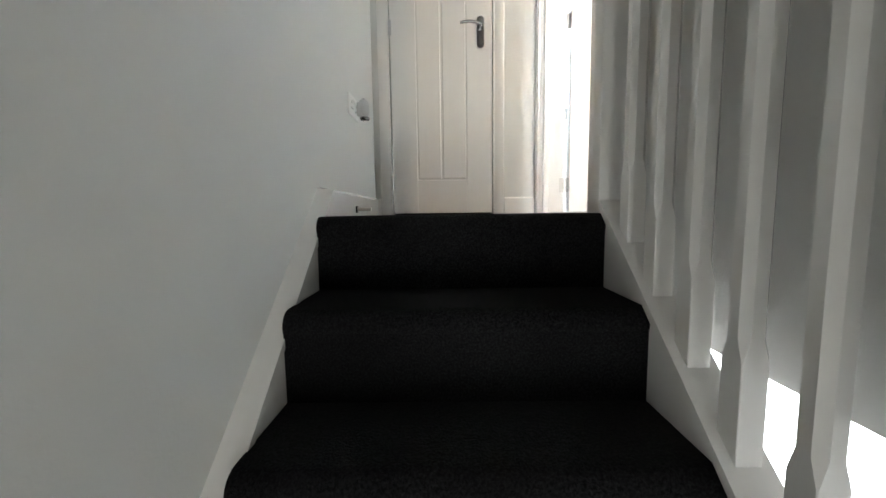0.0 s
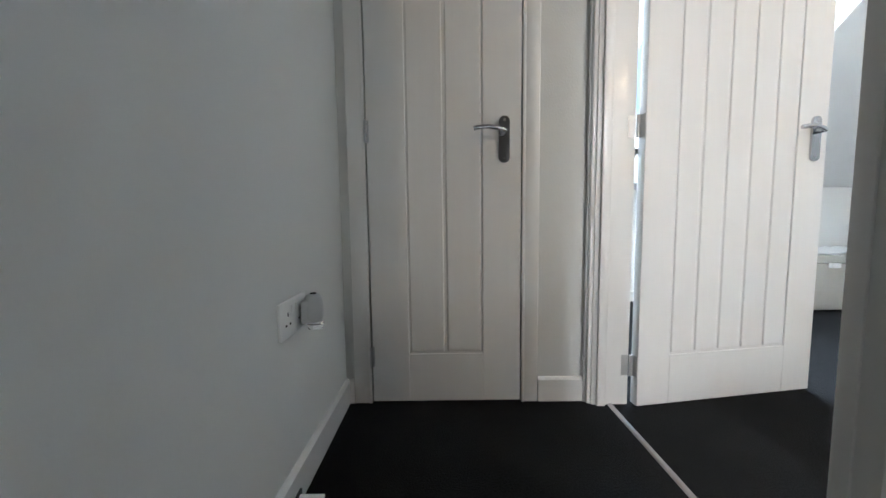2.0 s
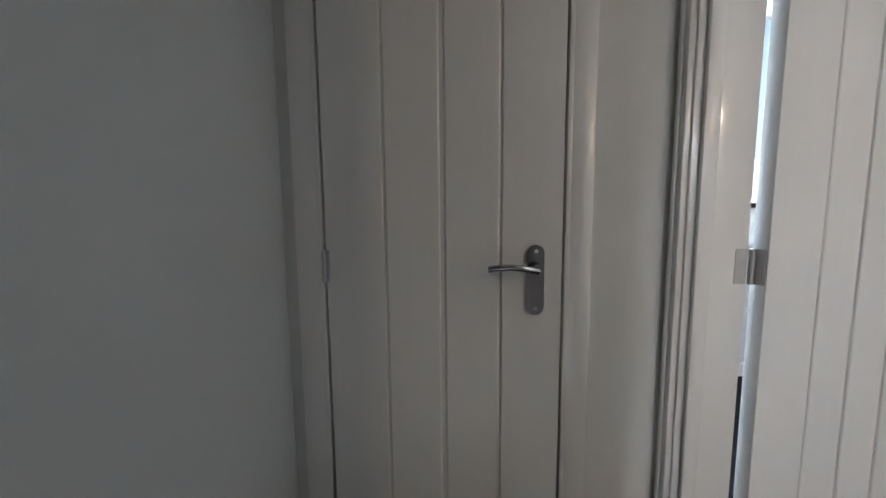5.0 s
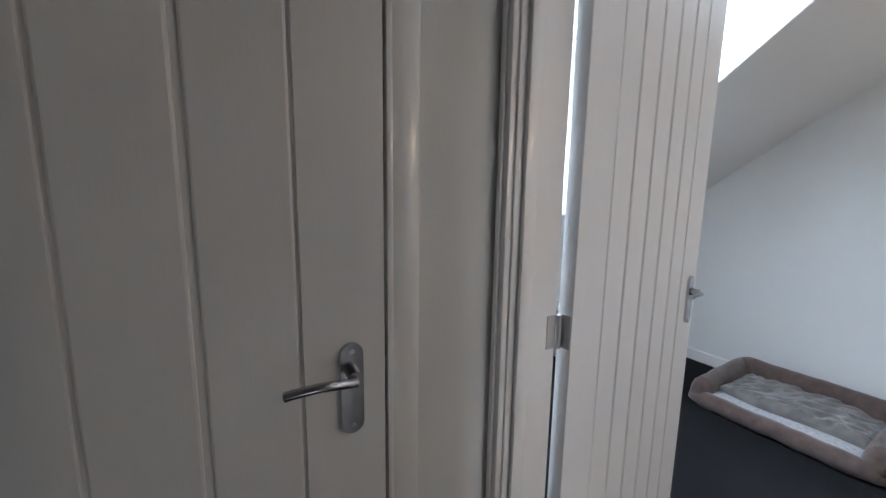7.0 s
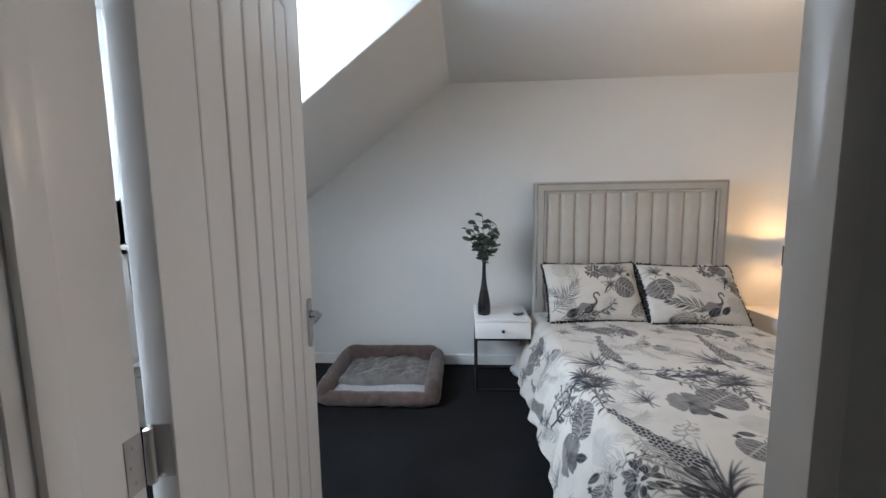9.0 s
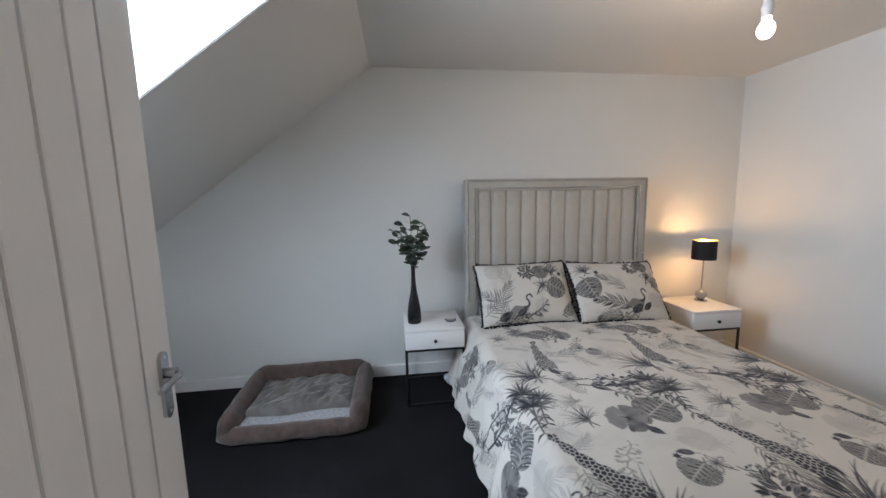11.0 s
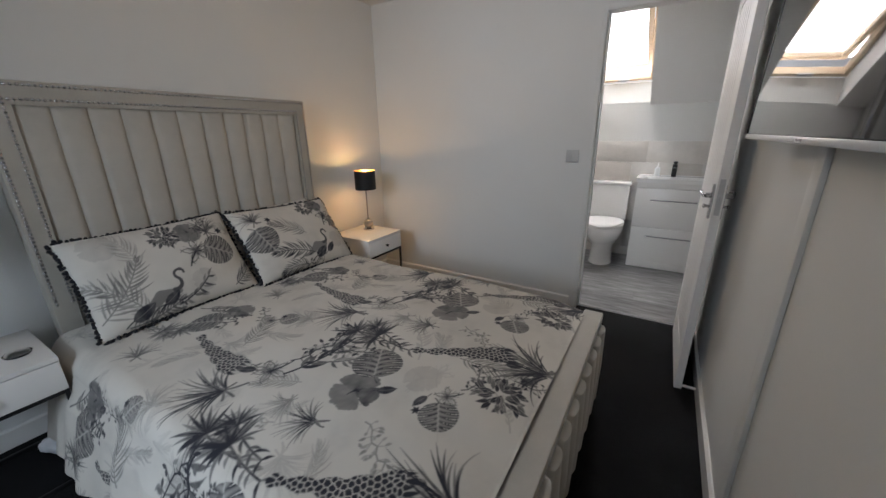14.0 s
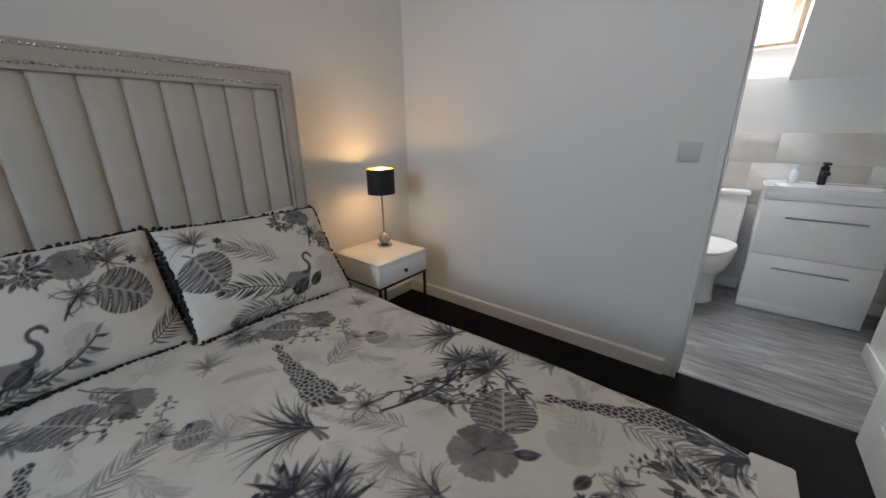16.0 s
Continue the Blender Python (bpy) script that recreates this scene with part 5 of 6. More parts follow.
bedside(NX, 1.226, "white bedside table on black metal frame holding a vase")
bedside(NX, -0.848, "white bedside table on black metal frame holding a lamp")
NT = 0.535

vase = thing("vase", None, None, "tall narrow-necked glossy black vase on the bedside table", "vase")
VXc, VYc = 3.25, 1.55
bm = B()
lathe(bm, [(0.044, 0.0), (0.047, 0.01), (0.048, 0.05), (0.044, 0.10), (0.034, 0.16), (0.022, 0.22), (0.016, 0.28), (0.0135, 0.36), (0.0145, 0.40), (0.012, 0.402), (0.010, 0.36), (0.009, 0.30)], (VXc, VYc, NT), 32)
part("body", bm, mat("black_glazed_ceramic", (0.012, 0.012, 0.014), 0.25, vary=0.2, scale=10, bump=0.05, bscale=60), vase, smooth=60)

LEAFM = mat("eucalyptus_leaf", (0.058, 0.088, 0.062), 0.55, vary=0.35, scale=14, bump=0.1, bscale=60)
LEAFP = mat("eucalyptus_leaf_pale", (0.12, 0.155, 0.12), 0.6, vary=0.3, scale=14)
STEMM = mat("brown_stem", (0.10, 0.075, 0.045), 0.7, vary=0.3, scale=30)
plant = thing("eucalyptus_stems", None, None, "artificial eucalyptus sprays with round grey-green leaves in the vase", "plant")


def leaf_bm(r):
    bm = B()
    n = 12
    c = bm.verts.new((0, r, 0.004))
    ring = []
    for i in range(n):
        a = 2 * math.pi * i / n
        rr = r * (1 + 0.06 * math.sin(3 * a))
        x, y = rr * math.sin(a) * 0.88, r - rr * math.cos(a)
        ring.append(bm.verts.new((x, y, 0.16 * (abs(x)) - 0.12 * (y / (2 * r)) ** 2 * r * 2)))
    for i in range(n):
        bm.faces.new((c, ring[i], ring[(i + 1) % n]))
    return bm


leaf_meshes = [mesh_of("leaf", leaf_bm(0.0205 + 0.0045 * k), (LEAFM, LEAFP)[k % 2], 60) for k in range(3)]
pr = random.Random(5)
mouth = Vector((VXc, VYc, NT + 0.34))
for i, (dx, dy, h) in enumerate(((0.02, 0.14, 0.27), (-0.04, -0.13, 0.24), (0.03, 0.01, 0.37), (-0.06, 0.07, 0.32), (-0.03, -0.06, 0.33), (0.05, -0.11, 0.30), (-0.05, 0.12, 0.20), (0.0, -0.10, 0.17), (-0.09, 0.0, 0.23), (0.07, 0.08, 0.25), (-0.02, 0.04, 0.26), (-0.07, -0.07, 0.27))):
    pts = []
    for k in range(9):
        f = k / 8
        pts.append(mouth + Vector((0.86 * dx * f ** 1.8, 0.86 * dy * f ** 1.6, (h + 0.02) * f)))
    bm = B()
    ribbon(bm, pts, 0.0022, 6)
    part("stem", bm, STEMM, plant, smooth=60)
    for k in range(2, 9):
        d = (pts[min(k + 1, 8)] - pts[k - 1]).normalized()
        for s in (0, 1):
            o = new("leaf", leaf_meshes[pr.randint(0, 2)])
            o.parent = plant
            az = pr.uniform(0, 360) if k < 8 else 180 * s
            o.matrix_basis = Matrix.Translation(pts[k]) @ pose(0, 0, 0, pr.uniform(5, 55), pr.uniform(-40, 40), az + 180 * s)

coaster = thing("trinket_dish", None, None, "small clear glass dish on the bedside table", "dish")
bm = B()
lathe(bm, [(0.03, 0.0), (0.037, 0.004), (0.039, 0.010), (0.036, 0.010), (0.030, 0.005), (0.002, 0.0045)], (3.24, 1.30, NT), 24)
part("body", bm, GLASS, coaster, smooth=60)
bag = thing("plastic_bag", None, None, "crumpled white plastic bag beneath the bedside table", "bag")
bm = B()
bmesh.ops.create_icosphere(bm, subdivisions=4, radius=0.048)
for v in bm.verts:
    n = noise.noise(v.co * 26) * 0.4 + noise.noise(v.co * 60) * 0.16
    v.co *= 1 + n
    v.co.z *= 0.9
    v.co.x *= 1.3
part("body", bm, mat("white_polythene", (0.75, 0.76, 0.78), 0.3, vary=0.08, scale=20), bag, smooth=180, m=pose(3.36, 1.28, 0.050))

# ---------- table lamp ----------
lamp = thing("table_lamp", None, None, "lit table lamp with black drum shade and crystal ball", "lamp")
TX, TY = 3.345, -0.730
bm = B()
lathe(bm, [(0.045, 0), (0.047, 0.004), (0.046, 0.012), (0.02, 0.016)], (TX, TY, NT), 28)
part("base", bm, CHROME, lamp, smooth=40)
bm = B()
ball(bm, (TX, TY, NT + 0.052), 0.038, n=24)
part("crystal_ball", bm, mat("smoked_crystal", (0.35, 0.34, 0.33), 0.08, 0.6, vary=0.1, scale=30), lamp, "faceted smoked glass ball", smooth=30)
bm = B()
cyl(bm, (TX, TY, NT + 0.085), (TX, TY, NT + 0.40), 0.0055, n=14)
lathe(bm, [(0.014, 0.086), (0.016, 0.092), (0.008, 0.098)], (TX, TY, NT), 18)
part("stem", bm, CHROME, lamp, smooth=40)
bm = B()
SH0, SH1 = 0.872, 1.022
n = 40
rings = []
for r, z in ((0.083, SH0), (0.083, SH1), (0.0805, SH1), (0.0805, SH0)):
    rings.append([bm.verts.new((TX + r * math.cos(2 * math.pi * i / n), TY + r * math.sin(2 * math.pi * i / n), z)) for i in range(n)])
for a, b in ((0, 1), (1, 2), (3, 0)):
    for i in range(n):
        bm.faces.new((rings[a][i], rings[a][(i + 1) % n], rings[b][(i + 1) % n], rings[b][i]))
part("shade", bm, SHADE, lamp, "black drum shade with gold lining", smooth=40)
bm = B()
rings = []
for z in (SH0 + 0.001, SH1 - 0.001):
    rings.append([bm.verts.new((TX + 0.0800 * math.cos(2 * math.pi * i / n), TY + 0.0800 * math.sin(2 * math.pi * i / n), z)) for i in range(n)])
for i in range(n):
    bm.faces.new((rings[0][i], rings[0][(i + 1) % n], rings[1][(i + 1) % n], rings[1][i]))
part("lining", bm, GOLD, lamp, smooth=180)
bm = B()
lathe(bm, [(0.012, 0.0), (0.014, 0.03), (0.010, 0.04)], (TX, TY, 0.905), 14)
for k in range(3):
    a = 2 * math.pi * k / 3
    cyl(bm, (TX, TY, 0.935), (TX + 0.08 * math.cos(a), TY + 0.08 * math.sin(a), 0.935), 0.0015, n=6)
part("holder", bm, BLACKM, lamp)
bm = B()
ball(bm, (TX, TY, 0.968), 0.021, 1, 1, 1.25, 16)
part("bulb", bm, LAMPBULB, lamp, "warm glowing bulb", smooth=180)

# ---------- pendant ----------
pend = thing("pendant_light", None, None, "bare lit bulb on a white ceiling pendant", "ceiling light")
PX, PY = 2.165, 0.195
bm = B()
lathe(bm, [(0.045, 0.0), (0.043, -0.016), (0.03, -0.026), (0.012, -0.03)], (PX, PY, CZ), 28)
part("ceiling_rose", bm, PLASTIC, pend, smooth=40)
bm = B()
cyl(bm, (PX, PY, CZ - 0.03), (PX, PY, 2.125), 0.0035, n=10)
part("flex", bm, PLASTIC, pend)
bm = B()
lathe(bm, [(0.008, 0.128), (0.015, 0.122), (0.017, 0.09), (0.021, 0.086), (0.021, 0.074), (0.018, 0.07), (0.018, 0.047)], (PX, PY, 2.0), 22)
part("lampholder", bm, PLASTIC, pend, smooth=40)
bm = B()
lathe(bm, [(0.004, -0.030), (0.016, -0.026), (0.0265, -0.012), (0.029, 0.003), (0.0265, 0.016), (0.019, 0.028), (0.014, 0.038), (0.013, 0.05)], (PX, PY, 2.0), 24)
part("bulb", bm, BULB, pend, "glowing warm white bulb", smooth=180)

# ---------- dog bed ----------
PINKB = mat("dusty_pink_plush", (0.095, 0.066, 0.056), 0.9, vary=0.35, scale=16, bump=0.5, bscale=220, sheen=0.35, spec=0.1)
GREYB = mat("grey_fleece", (0.15, 0.140, 0.130), 0.95, vary=0.3, scale=10, bump=0.5, bscale=240, sheen=0.4, spec=0.1)
PALEB = mat("pale_fleece", (0.36, 0.36, 0.37), 0.95, vary=0.35, scale=60, bump=0.7, bscale=160, sheen=0.3, spec=0.1)
dog = thing("dog_bed", None, None, "dusty pink bolster pet bed on the carpet", "pet bed")
DX0, DX1, DY0, DY1 = 2.83, 3.52, 1.85, 2.73


def bolster(pts, r, rz, name, sd):
    bm = B()
    n, rings = 16, []
    pts = [Vector(p) for p in pts]
    for i, p in enumerate(pts):
        d = (pts[min(i + 1, len(pts) - 1)] - pts[max(i - 1, 0)]).normalized()
        side = Vector((-d.y, d.x, 0))
        f = i / (len(pts) - 1)
        k = 0.55 + 0.45 * min(1, min(f, 1 - f) * 12)
        ring = []
        for j in range(n):
            a = 2 * math.pi * j / n
            q = p + side * (r * k * math.cos(a)) + Vector((0, 0, rz * k * math.sin(a)))
            q += Vector((1, 1, 0.6)) * (noise.noise(q * 13 + Vector((sd, 0, 0))) * 0.008)
            q.z = max(q.z, 0.004)
            ring.append(bm.verts.new(q))
        rings.append(ring)
    for a, b in zip(rings, rings[1:]):
        for j in range(n):
            bm.faces.new((a[j], a[(j + 1) % n], b[(j + 1) % n], b[j]))
    bm.faces.new(rings[0][::-1])
    bm.faces.new(rings[-1])
    part(name, bm, PINKB, dog, smooth=180)


def line(p, q, n=22, sag=0.0):
    return [Vector(p).lerp(Vector(q), i / n) + Vector((0, 0, -sag * math.sin(math.pi * i / n))) for i in range(n + 1)]


bolster(line((DX1 - 0.08, DY0 + 0.03, 0.115), (DX1 - 0.08, DY1 - 0.03, 0.115)), 0.062, 0.10, "bolster", 1)
bolster(line((DX0 + 0.03, DY0 + 0.07, 0.075), (DX1 - 0.03, DY0 + 0.07, 0.105)), 0.06, 0.095, "bolster", 2)
bolster(line((DX0 + 0.03, DY1 - 0.07, 0.075), (DX1 - 0.03, DY1 - 0.07, 0.105)), 0.06, 0.095, "bolster", 3)
bolster(line((DX0 + 0.055, DY0 + 0.03, 0.05), (DX0 + 0.055, DY1 - 0.03, 0.05)), 0.05, 0.05, "front_lip", 4)
bm = B()
box(bm, DX0 + 0.05, DX1 - 0.07, DY0 + 0.07, DY1 - 0.07, 0.004, 0.085, 0.02)
part("cushion", bm, PALEB, dog, "pale speckled fleece cushion")
n = 90
a = np.linspace(0, 1, n)
A, Bq = np.meshgrid(a, a)
X = DX0 + 0.18 + A * (DX1 - DX0 - 0.30) + 0.018 * np.sin(Bq * 7) + 0.012 * soft_noise(A, Bq, 41, 9.0, 2)
Y = DY0 + 0.115 + Bq * (DY1 - DY0 - 0.23)
edge = np.clip(np.minimum(np.minimum(A, 1 - A), np.minimum(Bq, 1 - Bq)) * 10, 0, 1) ** 0.5
Z = 0.088 + 0.055 * edge * (0.55 + 0.45 * A) + 0.034 * edge * soft_noise(A, Bq, 31, 7.0, 2) + 0.030 * edge * (1 - np.abs(soft_noise(A * 0.35, Bq + 0.4 * A, 33, 30.0, 3))) - 0.012 * edge
bl = tagged(new("pet_blanket", grid_mesh("pet_blanket", np.stack([X, Y, Z], -1), (n, n), 0 * X, GREYB)), "rumpled grey fleece blanket lying in the pet bed", "blanket")

# ---------- storage bench under the slope ----------
bench = thing("storage_bench", None, None, "cream upholstered storage bench with white throw", "bench")
bm = B()
box(bm, 2.55, 3.50, 3.30, 3.68, 0.02, 0.34, 0.012)
part("body", bm, FABRIC, bench)
bm = B()
box(bm, 2.54, 3.51, 3.29, 3.69, 0.345, 0.40, 0.018)
part("lid", bm, FABRIC, bench)
bm = B()
box(bm, 2.96, 3.02, 3.265, 3.292, 0.315, 0.348, 0.003)
part("pull_tab", bm, PLASTIC, bench)
bm = B()
bmesh.ops.create_grid(bm, x_segments=60, y_segments=24, size=0.5, matrix=Matrix.Translation((3.02, 3.49, 0.42)) @ Matrix.Diagonal((0.94, 0.38, 1, 1)))
for v in bm.verts:
    v.co.z += 0.016 * noise.noise(Vector((v.co.x * 14, v.co.y * 14, 0))) + 0.008 * noise.noise(Vector((v.co.x * 40, v.co.y * 40, 3)))
r = bmesh.ops.solidify(bm, geom=bm.faces[:], thickness=0.012)
thing("throw", bm, mat("white_plush", (0.74, 0.74, 0.73), 0.95, vary=0.06, scale=20, bump=0.5, bscale=150, sheen=0.3), "white plush throw lying on the bench", "throw", smooth=180)

# ---------- television ----------
tv = thing("television", None, None, "wall-mounted flat television with black screen and silver edge", "television")
tv.matrix_basis = Matrix.Translation((1.047, -0.239, 1.272)) @ pose(0, 0, 0, 0, -2.3, 1.4)
W, H = 1.215, 0.685
bm = B()
box(bm, -0.014, 0.0, 0.0, W, 0.0, H, 0.003)
box(bm, -0.045, -0.014, 0.18, W - 0.18, 0.06, H - 0.1, 0.006)
part("housing", bm, BLACKM, tv)
bm = B()
box(bm, 0.0005, 0.002, 0.010, W - 0.010, 0.016, H - 0.010)
part("screen", bm, SCREEN, tv, "switched-off glossy black screen")
bm = B()
box(bm, -0.012, 0.006, 0.0, W, -0.001, 0.014, 0.002)
part("bottom_bezel", bm, STEEL, tv, "slim silver bottom edge")
for y0, y1 in ((0.0, 0.009), (W - 0.009, W)):
    bm = B()
    box(bm, -0.012, 0.004, y0, y1, 0.015, H, 0.0015)
    part("side_bezel", bm, BLACKM, tv)
bm = B()
box(bm, 0.0065, 0.0075, W / 2 - 0.02, W / 2 + 0.02, 0.003, 0.010)
part("badge", bm, CHROME, tv)
bm = B()
box(bm, -0.085, -0.0455, W / 2 - 0.15, W / 2 + 0.15, 0.2, 0.45, 0.004)
part("wall_bracket", bm, BLACKM, tv)
bm = B()
box(bm, BX0, BX0 + 0.014, 0.255, 0.32, 0.09, 1.38, 0.004)
thing("cable_trunking", bm, WALL, "white cable trunking from skirting up to the television", "trunking")
st2 = thing("door_stop", None, None, "white door stop on the skirting behind the bathroom door", "door stop")
bm = B()
cyl(bm, (BX0 + 0.015, -0.52, 0.03), (BX0 + 0.075, -0.52, 0.03), 0.007, n=12)
part("stem", bm, PLASTIC, st2)

# ---------- wall plates ----------


def wall_plate(name, label, cat, x, z, w, h, rocker):
    r = thing(name, None, None, label, cat)
    bm = B()
    box(bm, x - w / 2, x + w / 2, BY0, BY0 + 0.009, z - h / 2, z + h / 2, 0.003)
    part("faceplate", bm, GREYP, r)
    bm = B()
    if rocker:
        box(bm, x - 0.006, x + 0.006, BY0 + 0.008, BY0 + 0.013, z - 0.012, z + 0.012, 0.001)
        part("rocker_switch", bm, GREYP, r)
    else:
        for k in range(5):
            box(bm, x - w * 0.36, x + w * 0.36, BY0 + 0.008, BY0 + 0.011, z - h * 0.33 + k * h * 0.15, z - h * 0.33 + k * h * 0.15 + 0.006)
        part("slat", bm, GREYP, r)


wall_plate("light_switch", "grey square light switch beside the bathroom doorway", "light switch", 1.845, 1.136, 0.086, 0.086, True)
wall_plate("isolator_switch", "grey isolator plate high above the bathroom doorway", "switch", 1.37, 2.17, 0.09, 0.09, True)

# ---------- bathroom things ----------
VAX0, VAX1, VAY = 0.862, 1.488, -2.42
van = thing("vanity_unit", None, None, "white two-drawer vanity unit with ceramic basin", "vanity")
bm = B()
box(bm, VAX0, VAX1, RY + 0.016, VAY - 0.02, 0.0, 0.835, 0.002)
part("carcass", bm, LACQ, van)
for z0, z1 in ((0.072, 0.408), (0.412, 0.782)):
    bm = B()
    box(bm, VAX0 + 0.002, VAX1 - 0.002, VAY - 0.019, VAY, z0, z1, 0.003)
    dr = part("drawer_front", bm, LACQ, van)
    bm = B()
    zz = z1 - 0.078 if z1 < 0.5 else z1 - 0.105
    cyl(bm, (VAX0 + 0.13, VAY + 0.028, zz), (VAX1 - 0.13, VAY + 0.028, zz), 0.006, n=14)
    for x in (VAX0 + 0.16, VAX1 - 0.16):
        cyl(bm, (x, VAY, zz), (x, VAY + 0.028, zz), 0.0045, n=10)
    part("bar_handle", bm, CHROME, dr, "slim chrome bar handle")
bm = B()
box(bm, VAX0 + 0.002, VAX1 - 0.002, VAY - 0.012, VAY - 0.004, 0.004, 0.072, 0.002)
part("plinth", bm, LACQ, van)
bm = B()
box(bm, VAX0 + 0.002, VAX1 - 0.002, VAY - 0.012, VAY - 0.001, 0.786, 0.835, 0.002)
part("rail", bm, LACQ, van)
# basin with a sunk bowl
bm = B()
nx_, ny_ = 40, 26
x0, x1, y0, y1 = VAX0 - 0.012, VAX1 + 0.012, RY + 0.016, VAY + 0.012
vt = [[None] * (nx_ + 1) for _ in range(ny_ + 1)]
for j in range(ny_ + 1):
    for i in range(nx_ + 1):
        u, v = i / nx_ * 2 - 1, j / ny_ * 2 - 1
        q = max(0.0, 1 - (abs(u) / 0.80) ** 4 - (abs(v - 0.10) / 0.72) ** 4)
        rim = 0.006 if max(abs(u), abs(v)) > 0.94 else 0.0
        vt[j][i] = bm.verts.new((x0 + (x1 - x0) * i / nx_, y0 + (y1 - y0) * j / ny_, 0.866 + rim - 0.027 * min(1, q * 2.2)))
for j in range(ny_):
    for i in range(nx_):
        bm.faces.new((vt[j][i], vt[j][i + 1], vt[j + 1][i + 1], vt[j + 1][i]))
ring = [vt[0][i] for i in range(nx_ + 1)] + [vt[j][nx_] for j in range(1, ny_ + 1)] + [vt[ny_][i] for i in range(nx_ - 1, -1, -1)] + [vt[j][0] for j in range(ny_ - 1, 0, -1)]
low = [bm.verts.new((v.co.x * 0.992 + 0.008 * (x0 + x1) / 2, v.co.y, 0.836)) for v in ring]
for i in range(len(ring)):
    bm.faces.new((ring[i], low[i], low[(i + 1) % len(ring)], ring[(i + 1) % len(ring)]))
part("basin", bm, CERAM, van, "glossy white ceramic basin", smooth=50)
tap = thing("basin_tap", None, None, "square matt black mixer tap on the basin", "tap")
TXb, TYb = 1.205, RY + 0.10
bm = B()
box(bm, TXb - 0.02, TXb + 0.02, TYb - 0.02, TYb + 0.02, 0.866, 0.985, 0.004)
part("body", bm, BLACKM, tap)
bm = B()
box(bm, TXb - 0.016, TXb + 0.016, TYb + 0.015, TYb + 0.125, 0.935, 0.958, 0.004)
part("spout", bm, BLACKM, tap)
bm = B()
box(bm, TXb - 0.017, TXb + 0.017, TYb - 0.02, TYb + 0.075, 0.998, 1.012, 0.003)
box(bm, TXb - 0.010, TXb + 0.010, TYb - 0.01, TYb + 0.012, 0.984, 0.999)
part("lever", bm, BLACKM, tap)
soap = thing("soap_dispenser", None, None, "small clear soap bottle with white pump on the basin", "soap bottle")
SXb, SYb = 1.345, RY + 0.09
bm = B()
lathe(bm, [(0.022, 0.0), (0.025, 0.006), (0.025, 0.07), (0.018, 0.085), (0.010, 0.09)], (SXb, SYb, 0.868), 20)
part("bottle", bm, mat("pale_soap", (0.72, 0.74, 0.74), 0.15, vary=0.03), soap, smooth=40)
bm = B()
cyl(bm, (SXb, SYb, 0.957), (SXb, SYb, 0.985), 0.006, n=12)
box(bm, SXb - 0.006, SXb + 0.006, SYb - 0.006, SYb + 0.034, 0.985, 0.994, 0.002)
part("pump", bm, PLASTIC, soap)

# toilet
wc = thing("toilet", None, None, "white close-coupled toilet with closed lid", "toilet")
WX = 1.735
bm = B()
box(bm, WX - 0.175, WX + 0.175, RY + 0.016, RY + 0.185, 0.405, 0.765, 0.02)
part("cistern", bm, CERAM, wc, smooth=50)
bm = B()
box(bm, WX - 0.187, WX + 0.187, RY + 0.014, RY + 0.197, 0.766, 0.800, 0.012)
lid = part("cistern_lid", bm, CERAM, wc, smooth=50)
bm = B()
cyl(bm, (WX, RY + 0.10, 0.80), (WX, RY + 0.10, 0.808), 0.022, n=20)
part("flush_button", bm, CHROME, lid)


def oval(bm, rows, cy):
    rings = []
    for z, hw, fl, bk in rows:
        ring = []
        for i in range(32):
            a = 2 * math.pi * i / 32
            c, s = math.cos(a), math.sin(a)
            ring.append(bm.verts.new((WX + hw * c * (1 - 0.12 * max(0, s)), cy + (fl if s > 0 else bk) * s, z)))
        rings.append(ring)
    for a, b in zip(rings, rings[1:]):
        for i in range(32):
            bm.faces.new((a[i], a[(i + 1) % 32], b[(i + 1) % 32], b[i]))
    bm.faces.new(rings[0][::-1])
    bm.faces.new(rings[-1])


CYW = RY + 0.36
bm = B()
oval(bm, [(0.0, 0.112, 0.15, 0.30), (0.02, 0.104, 0.14, 0.30), (0.14, 0.100, 0.13, 0.30), (0.20, 0.108, 0.15, 0.30), (0.245, 0.136, 0.215, 0.31), (0.29, 0.162, 0.262, 0.32), (0.34, 0.176, 0.285, 0.34), (0.385, 0.180, 0.292, 0.34), (0.402, 0.174, 0.287, 0.34)], CYW)
part("pan", bm, CERAM, wc, smooth=70)
bm = B()
oval(bm, [(0.404, 0.180, 0.295, 0.19), (0.410, 0.184, 0.30, 0.195), (0.418, 0.180, 0.295, 0.19)], CYW)
part("seat", bm, PLASTIC, wc, smooth=50)
bm = B()
oval(bm, [(0.420, 0.180, 0.294, 0.19), (0.428, 0.184, 0.300, 0.195), (0.440, 0.178, 0.290, 0.19), (0.446, 0.13, 0.23, 0.13)], CYW)
part("seat_lid", bm, PLASTIC, wc, smooth=50)

# bath along the end wall
bath = thing("bathtub", None, None, "white bathtub with white boxed side panel", "bath")
bm = B()
box(bm, 0.878, 0.903, -2.06, QY - 0.0, 0.0, 0.515, 0.003)
box(bm, 0.2, 0.878, -2.06, -2.035, 0.0, 0.515, 0.003)
part("side_panel", bm, LACQ, bath)
bm = B()
for a, b, c, d in ((0.818, 0.916, -2.075, QY), (0.2, 0.29, -2.075, QY), (0.29, 0.818, -2.075, -1.98), (0.29, 0.818, QY - 0.10, QY)):
    box(bm, a, b, c, d, 0.516, 0.552, 0.010)
box(bm, 0.29, 0.818, -1.98, QY - 0.10, 0.16, 0.18)
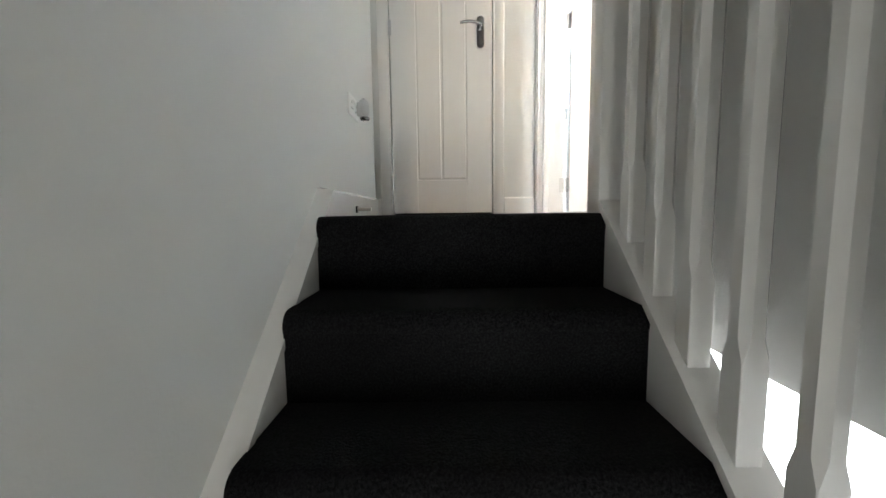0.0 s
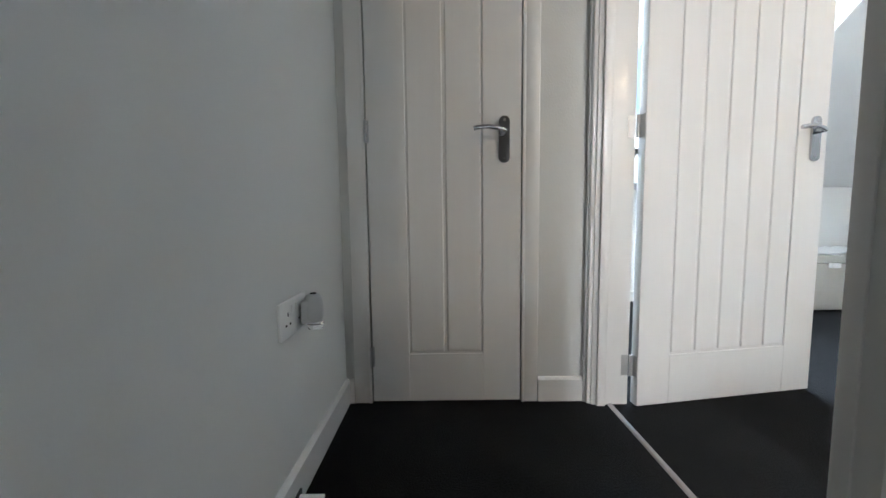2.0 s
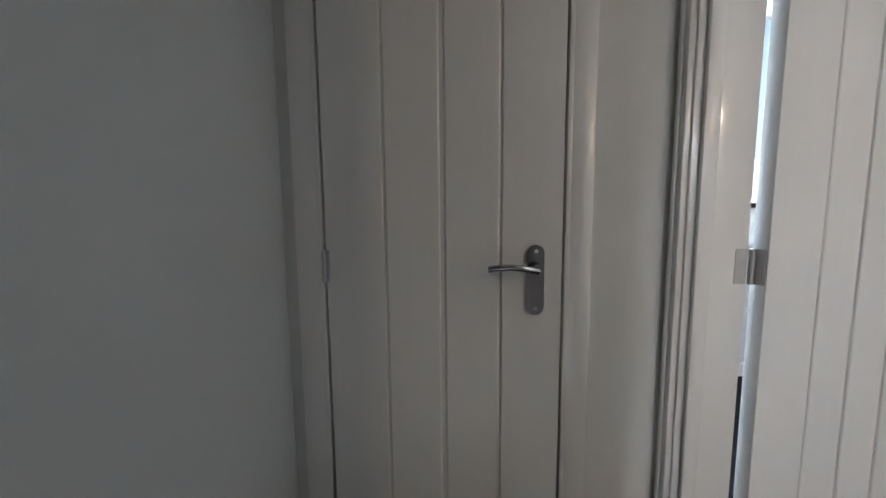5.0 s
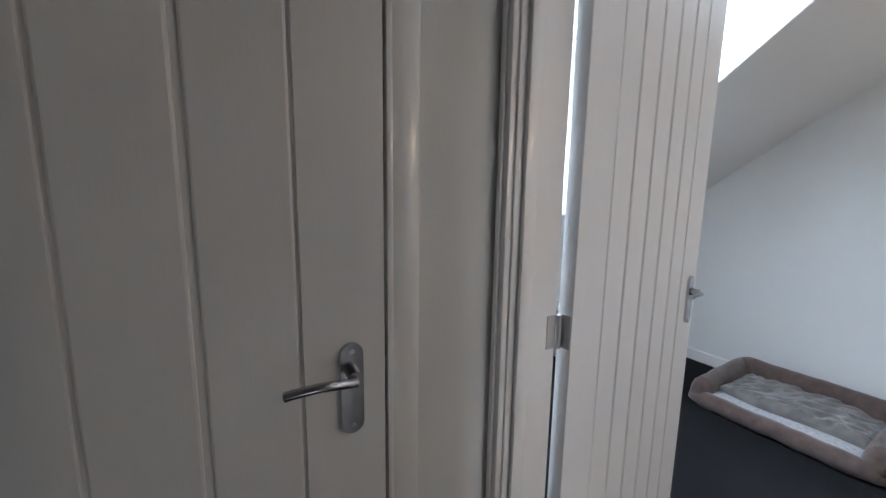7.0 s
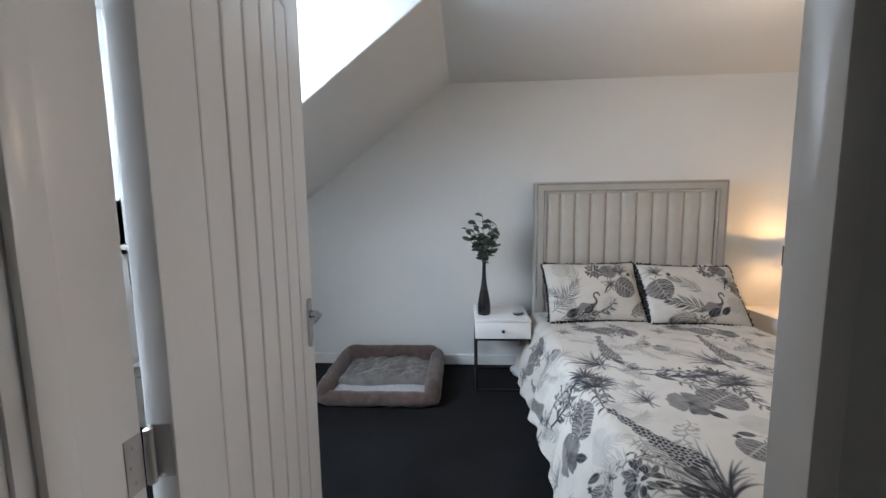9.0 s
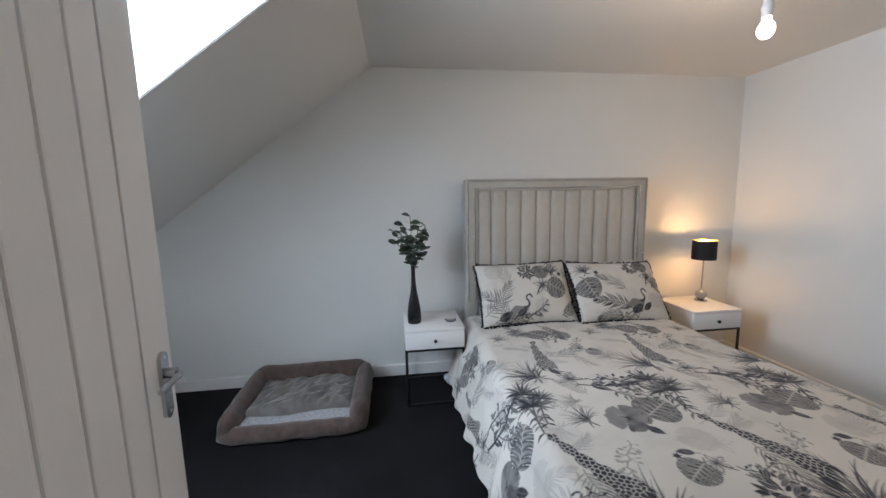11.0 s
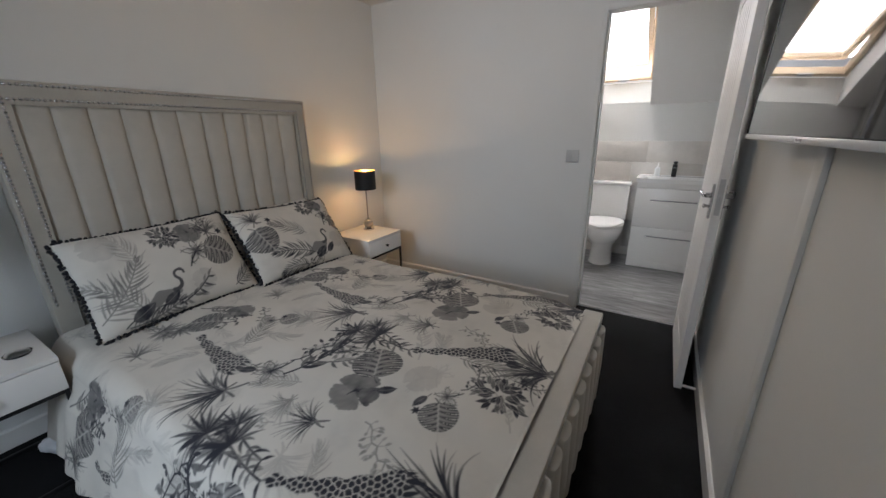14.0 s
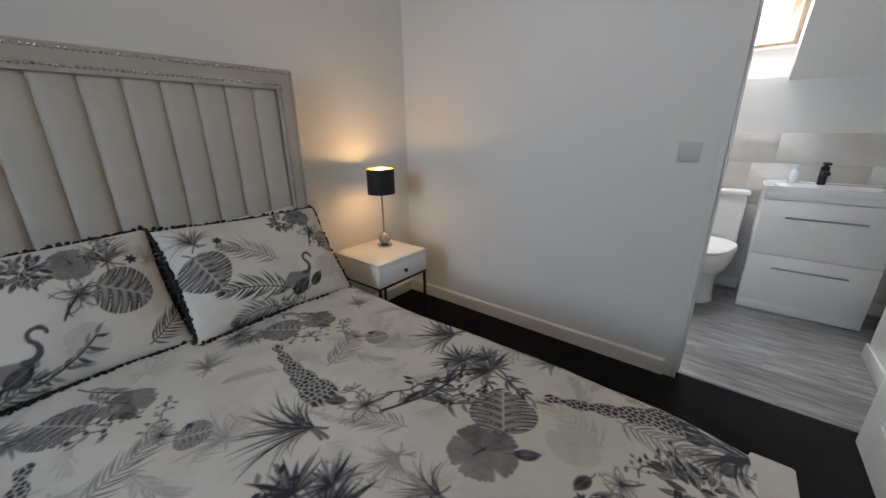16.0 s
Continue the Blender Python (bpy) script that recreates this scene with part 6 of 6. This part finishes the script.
box(bm, 0.275, 0.295, -1.98, QY - 0.10, 0.16, 0.53)
box(bm, 0.813, 0.833, -1.98, QY - 0.10, 0.16, 0.53)
box(bm, 0.29, 0.818, -1.995, -1.975, 0.16, 0.53)
part("tub", bm, CERAM, bath, smooth=40)
bm = B()
box(bm, 0.903, 0.918, -2.06, QY - 0.012, 0.0, 0.09, 0.003)
part("skirting", bm, GLOSS, bath)
# towel on a rail
rail = thing("towel_rail", None, None, "black towel rail fixed on the tiled wall", "towel rail")
bm = B()
cyl(bm, (0.42, RY + 0.075, 1.005), (0.845, RY + 0.075, 1.005), 0.008, n=12)
for x in (0.43, 0.835):
    cyl(bm, (x, RY + 0.012, 1.005), (x, RY + 0.075, 1.005), 0.010, n=12)
part("rail", bm, BLACKM, rail)
bm = B()
bmesh.ops.create_grid(bm, x_segments=60, y_segments=50, size=0.5, matrix=Matrix.Diagonal((0.33, 0.66, 1, 1)))
for v in bm.verts:
    x, s = v.co.x + 0.63, v.co.y
    f = 0.011
    yv = RY + 0.075 + (f + 0.004) * (1 if s > 0 else -1) * min(1, abs(s) / 0.012) + 0.004 * math.sin(x * 60) * min(1, abs(s) * 8)
    v.co = Vector((x, yv, 1.018 - abs(s) * (0.82 if s > 0 else 0.9)))
thing("towel", bm, mat("white_towelling", (0.72, 0.71, 0.69), 0.95, vary=0.06, scale=40, bump=0.9, bscale=180, sheen=0.3), "folded white towel hanging over the rail", "towel", smooth=180)

# ---------- tiles and planks ----------
tw, thh, gap = 0.605, 0.298, 0.003
TTOP, TCUT = 1.193, 0.203    # top of the tiling and height of its cut top row
bm = B()
box(bm, 0.2, 2.2, RY + 0.0005, RY + 0.005, 0.0, TTOP)
grout = structure("wall_tiling", bm, GROUT, "beige stone-effect tiles on the bathroom wall", "tiling")
tcache = {}
z1 = TTOP
for r in range(5):
    z0 = max(0.0, z1 - (thh if r else TCUT))
    x = 0.855 - 2 * tw - (0.0 if r % 2 == 0 else 0.48)
    while x < 2.2:
        a, b = max(0.2, x), min(2.2, x + tw - gap)
        if b - a > 0.02 and z1 - z0 > 0.02:
            key = (round(b - a, 4), round(z1 - z0, 4))
            if key not in tcache:
                tb = B()
                box(tb, 0, key[0], 0, 0.007, 0, key[1], 0.0012)
                tcache[key] = mesh_of("tile", tb, TILE, 30)
            o = new("tile", tcache[key])
            o.parent = grout
            o.location = (a, RY + 0.0051, z0)
        x += tw
    z1 = z0 - gap
floor_v = structure("floor_vinyl", (lambda b: (box(b, 0.2, 2.2, RY, QY + 0.03, -0.0075, -0.004), b)[1])(B()), DARK, "grey wood-effect vinyl planks in the bathroom", "floor")
pl, pw = 0.92, 0.152
cache = {}
row = 0
y = RY
pk = random.Random(3)
while y < QY + 0.03:
    y1_ = min(y + pw - 0.0008, QY + 0.03)
    x = 0.2 - pk.uniform(0.1, 0.8)
    while x < 2.2:
        a, b = max(0.2, x), min(2.2, x + pl - 0.0008)
        if b - a > 0.01:
            tb = B()
            box(tb, 0, b - a, 0, y1_ - y, 0, 0.004, 0.0004)
            o = new("plank", mesh_of("plank", tb, VINYL))
            o.parent = floor_v
            o.location = (a, y, -0.004)
        x += pl
    y += pw
    row += 1
